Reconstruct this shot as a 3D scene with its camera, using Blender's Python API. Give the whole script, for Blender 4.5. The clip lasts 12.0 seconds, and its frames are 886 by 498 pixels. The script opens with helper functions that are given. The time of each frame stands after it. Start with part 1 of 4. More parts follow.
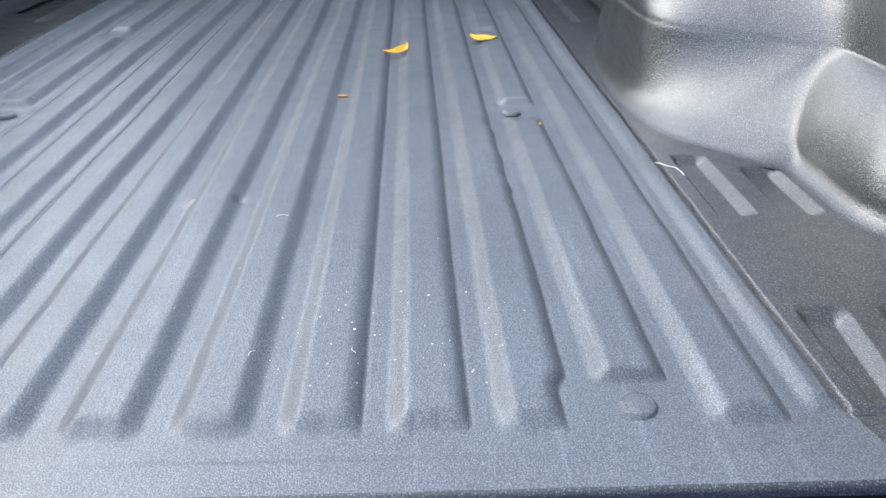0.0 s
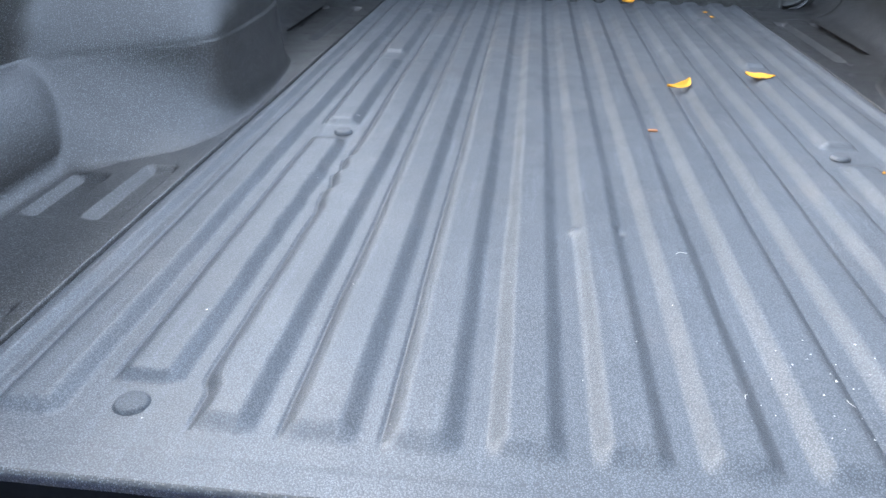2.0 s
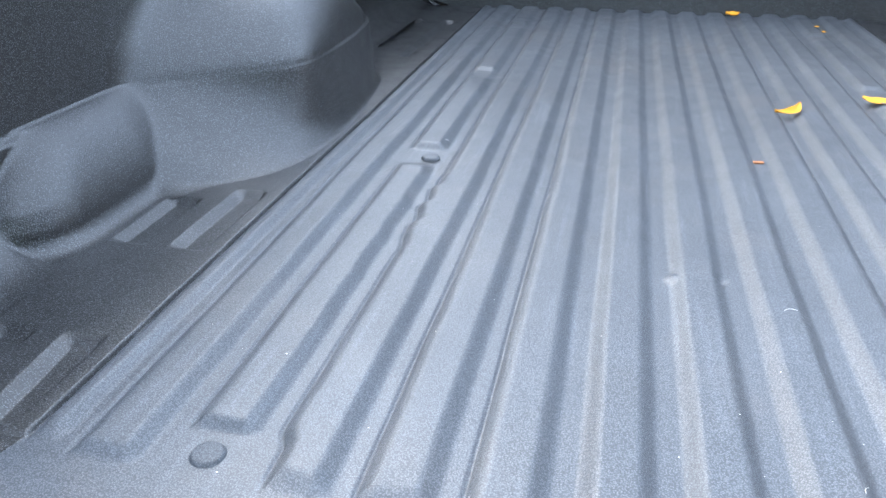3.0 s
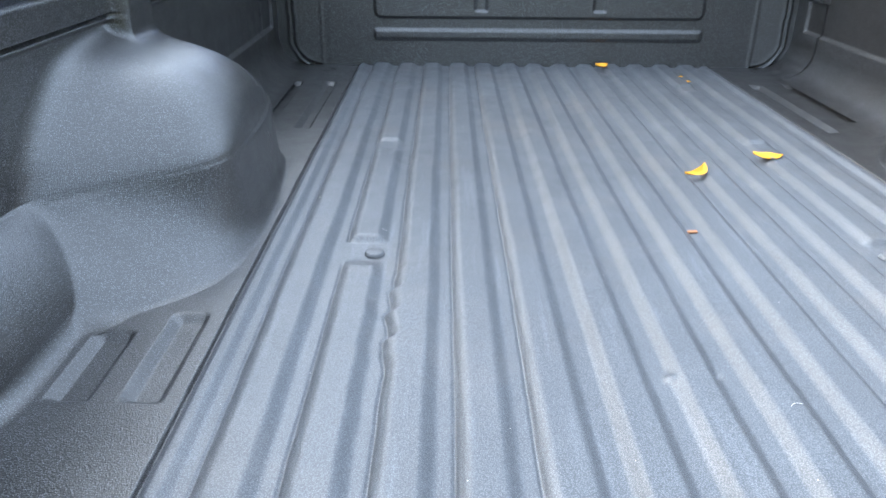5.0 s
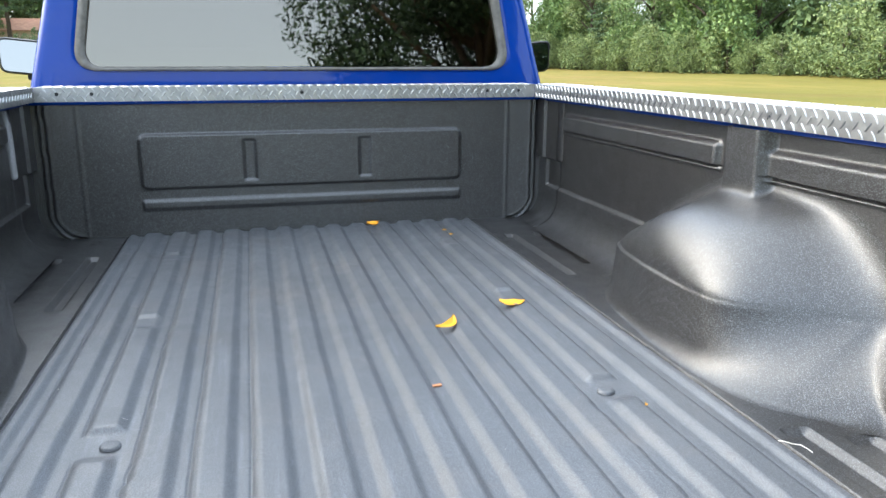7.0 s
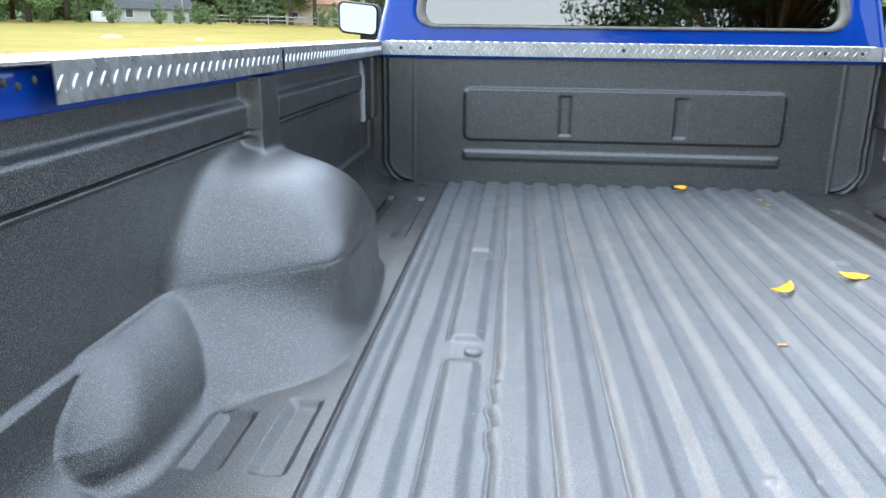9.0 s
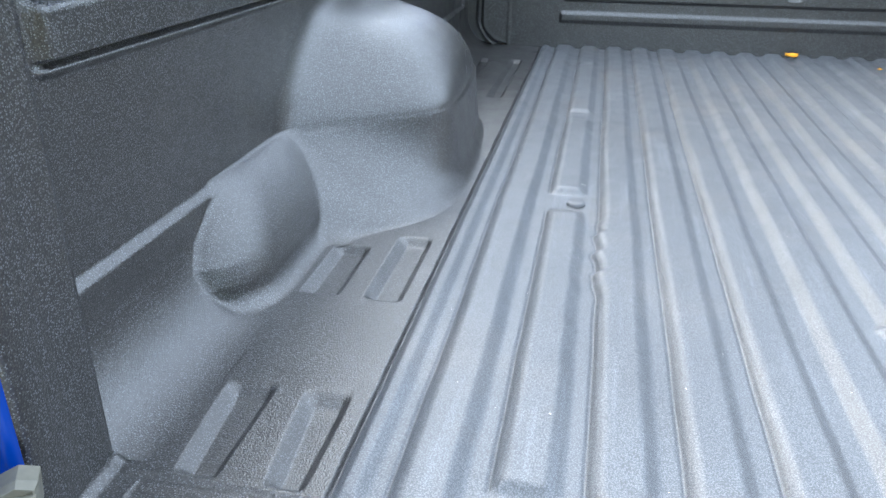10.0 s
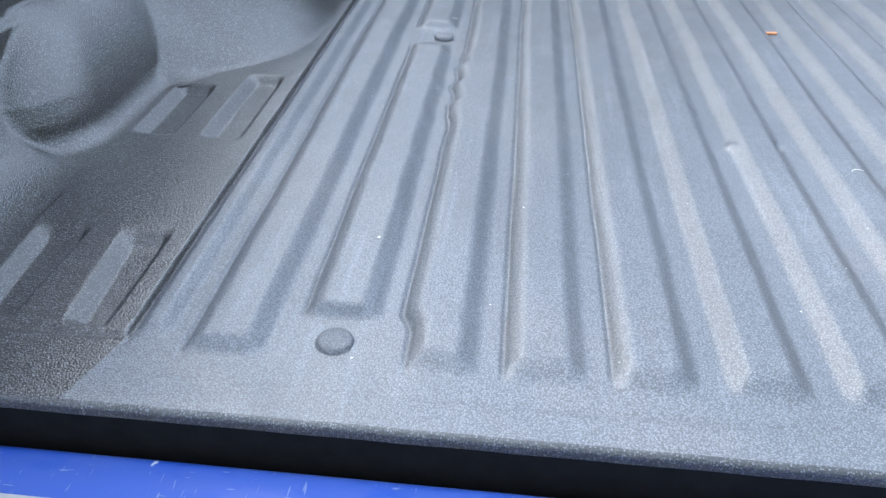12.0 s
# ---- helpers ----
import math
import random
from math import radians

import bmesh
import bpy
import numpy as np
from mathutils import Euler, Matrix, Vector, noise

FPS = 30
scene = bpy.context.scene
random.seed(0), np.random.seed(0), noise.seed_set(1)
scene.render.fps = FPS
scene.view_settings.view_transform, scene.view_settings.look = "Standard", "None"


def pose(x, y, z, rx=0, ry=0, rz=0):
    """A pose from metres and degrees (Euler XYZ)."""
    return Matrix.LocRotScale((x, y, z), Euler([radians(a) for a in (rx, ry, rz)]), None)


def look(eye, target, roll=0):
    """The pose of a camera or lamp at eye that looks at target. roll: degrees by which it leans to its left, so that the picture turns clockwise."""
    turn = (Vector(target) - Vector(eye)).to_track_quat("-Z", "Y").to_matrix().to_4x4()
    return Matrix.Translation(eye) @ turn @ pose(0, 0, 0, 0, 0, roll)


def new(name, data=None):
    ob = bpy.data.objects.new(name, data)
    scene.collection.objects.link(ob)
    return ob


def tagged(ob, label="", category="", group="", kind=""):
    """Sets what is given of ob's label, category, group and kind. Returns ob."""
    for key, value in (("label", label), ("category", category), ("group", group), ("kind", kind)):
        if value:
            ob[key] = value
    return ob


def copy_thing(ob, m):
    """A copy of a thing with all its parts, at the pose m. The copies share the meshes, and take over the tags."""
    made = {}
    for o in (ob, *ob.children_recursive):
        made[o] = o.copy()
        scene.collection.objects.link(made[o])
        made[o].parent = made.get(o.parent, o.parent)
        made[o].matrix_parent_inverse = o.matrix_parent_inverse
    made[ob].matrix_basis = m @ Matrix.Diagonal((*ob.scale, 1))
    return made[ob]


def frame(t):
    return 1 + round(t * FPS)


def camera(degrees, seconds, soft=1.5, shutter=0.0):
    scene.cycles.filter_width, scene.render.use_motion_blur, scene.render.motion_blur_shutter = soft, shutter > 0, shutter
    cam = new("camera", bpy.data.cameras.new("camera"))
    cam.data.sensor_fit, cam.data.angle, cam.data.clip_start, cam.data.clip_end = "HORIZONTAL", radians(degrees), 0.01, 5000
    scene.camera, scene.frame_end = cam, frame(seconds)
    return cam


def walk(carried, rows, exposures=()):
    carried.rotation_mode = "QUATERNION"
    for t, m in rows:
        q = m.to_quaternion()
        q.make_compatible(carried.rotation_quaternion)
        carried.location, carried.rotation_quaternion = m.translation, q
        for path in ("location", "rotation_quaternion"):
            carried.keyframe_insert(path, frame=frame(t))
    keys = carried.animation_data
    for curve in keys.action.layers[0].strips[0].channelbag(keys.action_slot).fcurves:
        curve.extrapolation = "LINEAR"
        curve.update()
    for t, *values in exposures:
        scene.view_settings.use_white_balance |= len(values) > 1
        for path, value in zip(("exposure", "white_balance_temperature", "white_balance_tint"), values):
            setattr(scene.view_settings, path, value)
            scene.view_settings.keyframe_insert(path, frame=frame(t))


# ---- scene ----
cam = camera(60.8, 12.0)
PATH = [
    (0, (0.205, -0.253, 0.338), (0.286, 1.502, -0.617), 0.5),
    (0.5, (0.083, -0.262, 0.347), (0.036, 1.491, -0.614), 1.0),
    (1, (-0.002, -0.272, 0.355), (-0.107, 1.491, -0.584), 1.0),
    (1.5, (-0.051, -0.277, 0.356), (-0.176, 1.496, -0.56), 1.1),
    (2, (-0.09, -0.267, 0.354), (-0.274, 1.502, -0.561), 1.1),
    (2.5, (-0.074, -0.246, 0.366), (-0.36, 1.507, -0.552), 0.7),
    (3, (-0.1, -0.223, 0.376), (-0.502, 1.511, -0.536), -0.2),
    (3.2, (-0.139, -0.212, 0.38), (-0.55, 1.524, -0.525), -0.1),
    (4.8, (-0.273, -0.15, 0.43), (-0.326, 1.655, -0.43), 0.6),
    (5, (-0.254, -0.155, 0.436), (-0.254, 1.658, -0.409), 0.5),
    (5.5, (-0.214, -0.154, 0.431), (-0.051, 1.666, -0.383), 0.6),
    (6, (-0.16, -0.173, 0.433), (0.198, 1.631, -0.352), 0.7),
    (6.5, (-0.139, -0.183, 0.464), (0.347, 1.65, -0.173), 0.5),
    (6.7, (-0.137, -0.188, 0.484), (0.377, 1.665, -0.066), 0.4),
    (8.3, (-0.259, -0.204, 0.474), (-0.326, 1.752, 0.06), 0.1),
    (8.5, (-0.266, -0.216, 0.466), (-0.372, 1.732, 0.027), 0.4),
    (9, (-0.298, -0.229, 0.438), (-0.476, 1.685, -0.114), 0.7),
    (9.5, (-0.329, -0.243, 0.419), (-0.6, 1.608, -0.288), 0.6),
    (9.9, (-0.333, -0.256, 0.403), (-0.671, 1.535, -0.419), 0.6),
    (10, (-0.336, -0.26, 0.397), (-0.688, 1.518, -0.449), 0.6),
    (10.5, (-0.341, -0.261, 0.372), (-0.745, 1.462, -0.558), 0.6),
    (11, (-0.312, -0.257, 0.36), (-0.678, 1.428, -0.654), 0.7),
    (11.5, (-0.302, -0.248, 0.338), (-0.589, 1.391, -0.772), 0.6),
    (12, (-0.249, -0.237, 0.344), (-0.402, 1.403, -0.789), 1.0),
]
walk(cam, [(t, look(eye, target, roll)) for t, eye, target, roll in PATH], [(0.0, 1.85, 6000, 6), (1.5, 1.97, 5950, 6), (3.0, 2.27, 5950, 6), (5.5, 2.43, 6100, 4), (6.7, 2.17, 6350, 4), (8.3, 2.45, 6350, 4), (9.5, 2.7, 6350, 4), (11.0, 2.65, 6250, 5), (12.0, 2.3, 6050, 6)])

# ---- light: hazy bright sky with a veiled sun; a tall tree stands behind ----
SUN = Vector((-0.70, 0.40, 0.60)).normalized()
world = bpy.data.worlds.new("sky")
scene.world = world
world.use_nodes = True
wn = world.node_tree.nodes
sky = wn.new("ShaderNodeTexSky")
sky.sky_type = "NISHITA"
sky.sun_disc = False
sky.sun_elevation = math.asin(SUN.z)
sky.sun_rotation = math.atan2(SUN.x, SUN.y)
sky.air_density, sky.dust_density, sky.ozone_density = 1.0, 3.0, 1.0
veil = wn.new("ShaderNodeMix")  # thin even cloud over the clear sky
veil.data_type = "RGBA"
veil.inputs[0].default_value = 0.5
veil.inputs[7].default_value = (4.7, 5.1, 5.8, 1)
world.node_tree.links.new(sky.outputs[0], veil.inputs[6])
world.node_tree.links.new(veil.outputs[2], wn["Background"].inputs[0])
wn["Background"].inputs[1].default_value = 0.15
sun = new("sun", bpy.data.lights.new("sun", "SUN"))
sun.data.energy, sun.data.angle, sun.data.color = 0.72, radians(85), (1.0, 0.965, 0.92)
sun.matrix_world = look(SUN * 60, (0, 0, 0))


# ---- materials ----
class Nodes:
    def __init__(self, name):
        self.m = bpy.data.materials.new(name)
        self.m.use_nodes = True
        self.t = self.m.node_tree
        self.b = self.t.nodes["Principled BSDF"]

    def add(self, kind, **sockets):
        n = self.t.nodes.new(kind)
        for k, v in sockets.items():
            n.inputs[k.replace("_", " ")].default_value = v
        return n

    def link(self, a, b):
        self.t.links.new(a, b)

    def coords(self, scale=(1, 1, 1)):
        c = self.add("ShaderNodeTexCoord")
        mp = self.add("ShaderNodeMapping", Scale=scale)
        self.link(c.outputs["Object"], mp.inputs[0])
        return mp.outputs[0]

    def noise(self, vec, scale, detail=3.0, rough=0.55):
        n = self.add("ShaderNodeTexNoise", Scale=scale, Detail=detail, Roughness=rough)
        self.link(vec, n.inputs["Vector"])
        return n.outputs["Fac"]

    def ramp(self, fac, stops):
        r = self.add("ShaderNodeValToRGB")
        e = r.color_ramp.elements
        while len(e) < len(stops):
            e.new(0.5)
        for k, (p, c) in enumerate(stops):
            e[k].position = p
            e[k].color = (*c, 1) if len(c) == 3 else c
        self.link(fac, r.inputs[0])
        return r.outputs[0]

    def mix(self, fac, a, b, blend="MIX"):
        n = self.add("ShaderNodeMix")
        n.data_type, n.blend_type = "RGBA", blend
        for sock, v in ((n.inputs[0], fac), (n.inputs[6], a), (n.inputs[7], b)):
            if isinstance(v, (int, float)):
                sock.default_value = v
            elif isinstance(v, tuple):
                sock.default_value = (*v, 1)
            else:
                self.link(v, sock)
        return n.outputs[2]

    def bump(self, height, strength, distance, normal=None):
        n = self.add("ShaderNodeBump", Strength=strength, Distance=distance)
        self.link(height, n.inputs["Height"])
        if normal is not None:
            self.link(normal, n.inputs["Normal"])
        self.link(n.outputs[0], self.b.inputs["Normal"])
        return n.outputs[0]

    def set(self, **v):
        for k, x in v.items():
            sock = self.b.inputs[k.replace("_", " ")]
            if isinstance(x, (int, float)):
                sock.default_value = x
            elif isinstance(x, tuple):
                sock.default_value = (*x, 1)
            else:
                self.link(x, sock)
        return self


def grey(v):
    return (v, v, v)


def liner(name, base, dust, rough, grain=420.0, relief=0.0006, gloss=0.5, pit_shade=0.35, sparkle=0.0, scuffs=0.0, skin=0.0):
    """Sprayed polyurethane liner: black-grey, leathery grain, a thin dust film."""
    n = Nodes(name)
    v = n.coords()
    stains = n.noise(v, 4.0, 5.0, 0.6)
    cells = n.add("ShaderNodeTexVoronoi", Scale=grain)
    n.link(n.mix(0.0012, v, n.add("ShaderNodeTexNoise", Scale=160.0).outputs["Color"], "ADD"), cells.inputs["Vector"])
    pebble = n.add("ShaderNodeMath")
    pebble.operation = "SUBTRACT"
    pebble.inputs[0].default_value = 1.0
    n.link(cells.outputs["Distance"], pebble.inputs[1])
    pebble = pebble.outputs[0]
    lone = n.add("ShaderNodeSeparateColor")
    n.link(cells.outputs["Color"], lone.inputs[0])
    col = n.mix(n.ramp(stains, [(0.3, grey(0.0)), (0.75, grey(1.0))]), base, dust)
    if scuffs:
        smudge = n.ramp(n.noise(v, 5.0, 6.0, 0.65), [(0.52, grey(0.0)), (0.74, grey(scuffs))])
        col = n.mix(smudge, col, (dust[0] * 1.6, dust[1] * 1.3, dust[2] * 1.05))
        drag = n.ramp(n.noise(n.coords((1.0, 0.05, 1.0)), 90.0, 2.0, 0.6), [(0.58, grey(0.0)), (0.75, grey(scuffs))])
        col = n.mix(drag, col, tuple(c * 1.7 for c in dust))
    # shade of the grain put into the colour: darker pits, lighter pebble tops
    col = n.mix(1.0, col, n.ramp(pebble, [(0.35, grey(1.0 - pit_shade)), (0.65, grey(1.0)), (0.95, grey(1.0 + 0.6 * pit_shade))]), "MULTIPLY")
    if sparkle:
        # glints painted as pale colour on the tops of scattered pebbles
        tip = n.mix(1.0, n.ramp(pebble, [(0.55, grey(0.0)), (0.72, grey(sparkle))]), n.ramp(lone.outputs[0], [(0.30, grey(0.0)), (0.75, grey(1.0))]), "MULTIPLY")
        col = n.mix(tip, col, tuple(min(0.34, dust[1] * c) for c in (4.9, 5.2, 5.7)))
    worn = n.noise(v, 22.0, 4.0, 0.6)
    n.set(Base_Color=col, Roughness=n.ramp(worn, [(0.3, grey(rough - 0.05)), (0.7, grey(rough + 0.07))]), Specular_IOR_Level=gloss)
    relief_normal = n.bump(pebble, 0.9, relief)
    if skin:
        n.set(Coat_Weight=skin, Coat_Roughness=rough - 0.145, Coat_IOR=1.64)
        n.link(relief_normal, n.b.inputs["Coat Normal"])
    return n.m


def paint(name, base, wear=0.0):
    """Clear-coated car paint with fine dust and hair scratches."""
    n = Nodes(name)
    v = n.coords()
    scr = n.noise(n.coords((1.0, 0.10, 1.0)), 620.0, 1.0, 0.5)
    scr2 = n.noise(n.coords((0.12, 0.9, 0.3)), 540.0, 1.0, 0.5)
    lines = n.mix(1.0, n.ramp(scr, [(0.745 - wear, grey(0.0)), (0.785 - wear, grey(min(1.0, 20 * wear)))]), n.ramp(scr2, [(0.755 - wear, grey(0.0)), (0.795 - wear, grey(min(1.0, 20 * wear)))]), "ADD")
    dirt = n.ramp(n.noise(v, 9.0, 6.0, 0.65), [(0.45, grey(0.0)), (0.8, grey(0.12))])
    col = n.mix(dirt, base, (0.10, 0.11, 0.14))
    col = n.mix(lines, col, (0.22, 0.26, 0.36))
    if wear:  # rubbed, hazy patches and a few bare chips
        rub = n.ramp(n.noise(n.coords((1.0, 2.2, 1.0)), 4.5, 5.0, 0.6), [(0.47, grey(0.0)), (0.60, grey(0.28))])
        col = n.mix(rub, col, (0.13, 0.17, 0.34))
        chips = n.ramp(n.noise(v, 70.0, 2.0, 0.5), [(0.715, grey(0.0)), (0.74, grey(0.9))])
        col = n.mix(chips, col, (0.50, 0.52, 0.55))
    n.set(Base_Color=col, Roughness=0.5, Specular_IOR_Level=0.05, Coat_Weight=0.55 + 10.0 * wear, Coat_Roughness=0.02 + 8.0 * wear)
    return n.m


def aluminium(name, tone, rough, metal=1.0):
    n = Nodes(name)
    v = n.coords()
    spots = n.noise(v, 22.0, 5.0, 0.6)
    n.set(Base_Color=n.ramp(spots, [(0.3, grey(tone * 0.72)), (0.7, grey(tone))]), Metallic=metal)
    n.set(Roughness=n.ramp(n.noise(v, 60.0, 3.0), [(0.3, grey(rough)), (0.75, grey(rough + 0.2))]))
    n.bump(n.noise(v, 90.0, 3.0), 0.12, 0.002)
    return n.m


def plain(name, base, rough, spread=0.25, scale=30.0, bump=0.0, metal=0.0):
    n = Nodes(name)
    v = n.coords()
    f = n.noise(v, scale, 4.0, 0.6)
    n.set(Base_Color=n.ramp(f, [(0.3, tuple(c * (1 - spread) for c in base)), (0.7, tuple(min(1, c * (1 + spread)) for c in base))]), Roughness=rough, Metallic=metal)
    if bump:
        n.bump(f, 0.5, bump)
    return n.m


def foliage(name, dark, light, rough=0.55):
    n = Nodes(name)
    g = n.add("ShaderNodeNewGeometry")
    n.set(Base_Color=n.ramp(g.outputs["Random Per Island"], [(0.0, dark), (1.0, light)]), Roughness=rough, Specular_IOR_Level=0.3)
    return n.m


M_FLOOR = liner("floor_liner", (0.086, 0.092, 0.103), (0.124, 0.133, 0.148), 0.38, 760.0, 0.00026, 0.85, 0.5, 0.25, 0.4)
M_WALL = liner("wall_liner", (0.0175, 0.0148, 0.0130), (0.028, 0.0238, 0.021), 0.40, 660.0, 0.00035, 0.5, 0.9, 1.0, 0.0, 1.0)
M_BLUE = paint("blue_paint", (0.0018, 0.042, 0.30))
M_GATE = paint("worn_blue_paint", (0.005, 0.046, 0.30), 0.028)
M_PLATE = aluminium("tread_plate", 0.50, 0.34)
M_BAR = aluminium("tread_bar", 0.62, 0.26)
M_BLACK = plain("black_rubber", (0.022, 0.022, 0.023), 0.6, 0.3, 60.0, 0.001)
M_SEAL = plain("window_seal", (0.16, 0.15, 0.135), 0.55, 0.3, 40.0)
# near-black and glossless: shade of the gap under the lip put into colour
M_SILL = plain("sill_shade_black", (0.007, 0.007, 0.0075), 0.75, 0.3, 60.0, 0.001)
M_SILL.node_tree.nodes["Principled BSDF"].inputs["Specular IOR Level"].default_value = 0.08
M_STEEL = plain("galvanised_steel", (0.38, 0.375, 0.35), 0.4, 0.2, 80.0, 0.0005, 0.9)
M_WORN = plain("worn_steel", (0.17, 0.17, 0.165), 0.5, 0.3, 300.0, 0.0005, 0.9)
M_CLOUDY = plain("cloudy_plastic", (0.155, 0.148, 0.116), 0.4, 0.2, 60.0)
M_RED = plain("red_lens", (0.45, 0.01, 0.012), 0.15, 0.1)
M_YELLOW = plain("yellow_leaf", (0.80, 0.37, 0.010), 0.55, 0.25, 90.0, 0.001)
M_CHIP = plain("brown_chip", (0.50, 0.22, 0.10), 0.7, 0.3, 200.0)
M_STRING = plain("pale_fibre", (0.75, 0.72, 0.66), 0.7, 0.2, 300.0)
M_BARK = plain("bark", (0.10, 0.075, 0.055), 0.9, 0.4, 6.0, 0.03)
M_OAK = foliage("broad_leaves", (0.070, 0.132, 0.043), (0.248, 0.341, 0.116))
M_PINE = foliage("pine_needles", (0.062, 0.109, 0.056), (0.202, 0.279, 0.132))
M_SHRUB = foliage("shrub_leaves", (0.085, 0.135, 0.045), (0.330, 0.390, 0.155))
M_SHADE = foliage("shade_leaves", (0.022, 0.050, 0.028), (0.075, 0.135, 0.075))
M_HEDGE = foliage("hedge_leaves", (0.070, 0.116, 0.043), (0.186, 0.248, 0.093))
M_SEAT = plain("seat_cloth", (0.02, 0.02, 0.022), 0.9)
M_TAN = plain("pale_siding", (0.78, 0.75, 0.70), 0.7, 0.1, 2.0)
M_TILE = plain("terracotta_roof", (0.36, 0.19, 0.12), 0.85, 0.25, 2.0)
M_SAND = plain("pale_sand", (0.62, 0.58, 0.48), 0.95, 0.2, 3.0, 0.02)
M_ROOF = plain("dark_shingles", (0.075, 0.075, 0.078), 0.9, 0.3, 3.0)
M_POLE = plain("grey_timber", (0.36, 0.34, 0.30), 0.85, 0.2, 5.0)


def pane_material():
    """Tinted, filmed glass: a strong even gloss over a dark see-through body."""
    n = Nodes("tinted_glass")
    out = n.t.nodes["Material Output"]
    see = n.add("ShaderNodeBsdfTransparent")
    see.inputs[0].default_value = (0.16, 0.18, 0.18, 1)
    gl = n.add("ShaderNodeBsdfGlossy", Roughness=0.015)
    gl.inputs[0].default_value = (1.0, 0.91, 0.79, 1)
    mx = n.add("ShaderNodeMixShader")
    mx.inputs[0].default_value = 0.18
    n.link(see.outputs[0], mx.inputs[1])
    n.link(gl.outputs[0], mx.inputs[2])
    n.link(mx.outputs[0], out.inputs[0])
    return n.m


M_GLASS = pane_material()
n = Nodes("mirror_glass")
n.set(Base_Color=(0.30, 0.30, 0.30), Metallic=1.0, Roughness=0.03)
M_MIRROR = n.m

n = Nodes("dry_grass")
gv = n.coords()
big = n.noise(gv, 0.06, 5.0, 0.6)
mid = n.noise(n.coords((1.0, 0.35, 1.0)), 0.9, 5.0, 0.7)
col = n.ramp(big, [(0.3, (0.170, 0.150, 0.034)), (0.5, (0.230, 0.188, 0.048)), (0.7, (0.330, 0.224, 0.076))])
col = n.mix(n.ramp(mid, [(0.35, grey(0.0)), (0.7, grey(0.55))]), col, (0.124, 0.132, 0.026))
streak = n.noise(n.coords((0.25, 1.0, 1.0)), 0.22, 4.0, 0.6)
col = n.mix(n.ramp(streak, [(0.5, grey(0.0)), (0.72, grey(0.5))]), col, (0.19, 0.115, 0.045))
n.set(Base_Color=col, Roughness=0.95, Specular_IOR_Level=0.1)
n.bump(n.noise(gv, 14.0, 4.0, 0.7), 0.6, 0.05)
M_GRASS = n.m


# ---- mesh helpers ----
def link_mesh(name, verts, faces, material, parent=None, label="", smooth=True):
    me = bpy.data.meshes.new(name)
    me.from_pydata([tuple(map(float, v)) for v in verts], [], faces)
    me.update()
    if smooth:
        me.polygons.foreach_set("use_smooth", [True] * len(me.polygons))
    me.materials.append(material)
    ob = new(name, me)
    if parent:
        ob.parent = parent
    return tagged(ob, label)


def sheet(name, P, material, parent=None, label=""):
    """A grid surface from an array of points P[i, j]."""
    a, b = P.shape[:2]
    idx = np.arange(a * b).reshape(a, b)
    q = np.stack([idx[:-1, :-1], idx[1:, :-1], idx[1:, 1:], idx[:-1, 1:]], -1).reshape(-1, 4)
    me = bpy.data.meshes.new(name)
    me.vertices.add(a * b)
    me.vertices.foreach_set("co", P.reshape(-1).astype(np.float32))
    me.loops.add(q.size)
    me.loops.foreach_set("vertex_index", q.reshape(-1).astype(np.int32))
    me.polygons.add(len(q))
    me.polygons.foreach_set("loop_start", np.arange(0, q.size, 4, dtype=np.int32))
    me.polygons.foreach_set("use_smooth", np.ones(len(q), dtype=bool))
    me.update()
    me.validate()
    me.materials.append(material)
    ob = new(name, me)
    if parent:
        ob.parent = parent
    return tagged(ob, label)


def part(name, bm, material, parent=None, label="", smooth=False):
    me = bpy.data.meshes.new(name)
    bmesh.ops.recalc_face_normals(bm, faces=bm.faces)
    bm.to_mesh(me)
    bm.free()
    if smooth:
        me.polygons.foreach_set("use_smooth", [True] * len(me.polygons))
    me.materials.append(material)
    ob = new(name, me)
    if parent:
        ob.parent = parent
    return tagged(ob, label)


def box(lo, hi, bevel=0.0, seg=2):
    own = bmesh.new()
    bmesh.ops.create_cube(own, size=1.0)
    for v in own.verts:
        v.co = Vector([lo[k] + (v.co[k] + 0.5) * (hi[k] - lo[k]) for k in range(3)])
    if bevel:
        bmesh.ops.bevel(own, geom=own.edges[:], offset=bevel, segments=seg, profile=0.5, affect="EDGES")
    return own


def join(parts):
    out = bmesh.new()
    for p in parts:
        me = bpy.data.meshes.new("tmp")
        p.to_mesh(me)
        p.free()
        out.from_mesh(me)
        bpy.data.meshes.remove(me)
    return out


def disc(c, r, h, dome=0.4, seg=28):
    """A low round head with a rounded rim."""
    bm = bmesh.new()
    rings = [(1.08, 0.0), (1.0, 0.45), (0.93, 0.8), (0.8, 0.95), (0.45, 1.0), (0.02, 1.0 + dome * 0.1)]
    rows = [[bm.verts.new((c[0] + r * f * math.cos(a), c[1] + r * f * math.sin(a), c[2] + h * z)) for a in (2 * math.pi * k / seg for k in range(seg))] for f, z in rings]
    for lo, hi in zip(rows, rows[1:]):
        for k in range(seg):
            bm.faces.new((lo[k], lo[(k + 1) % seg], hi[(k + 1) % seg], hi[k]))
    bm.faces.new(rows[-1])
    return bm


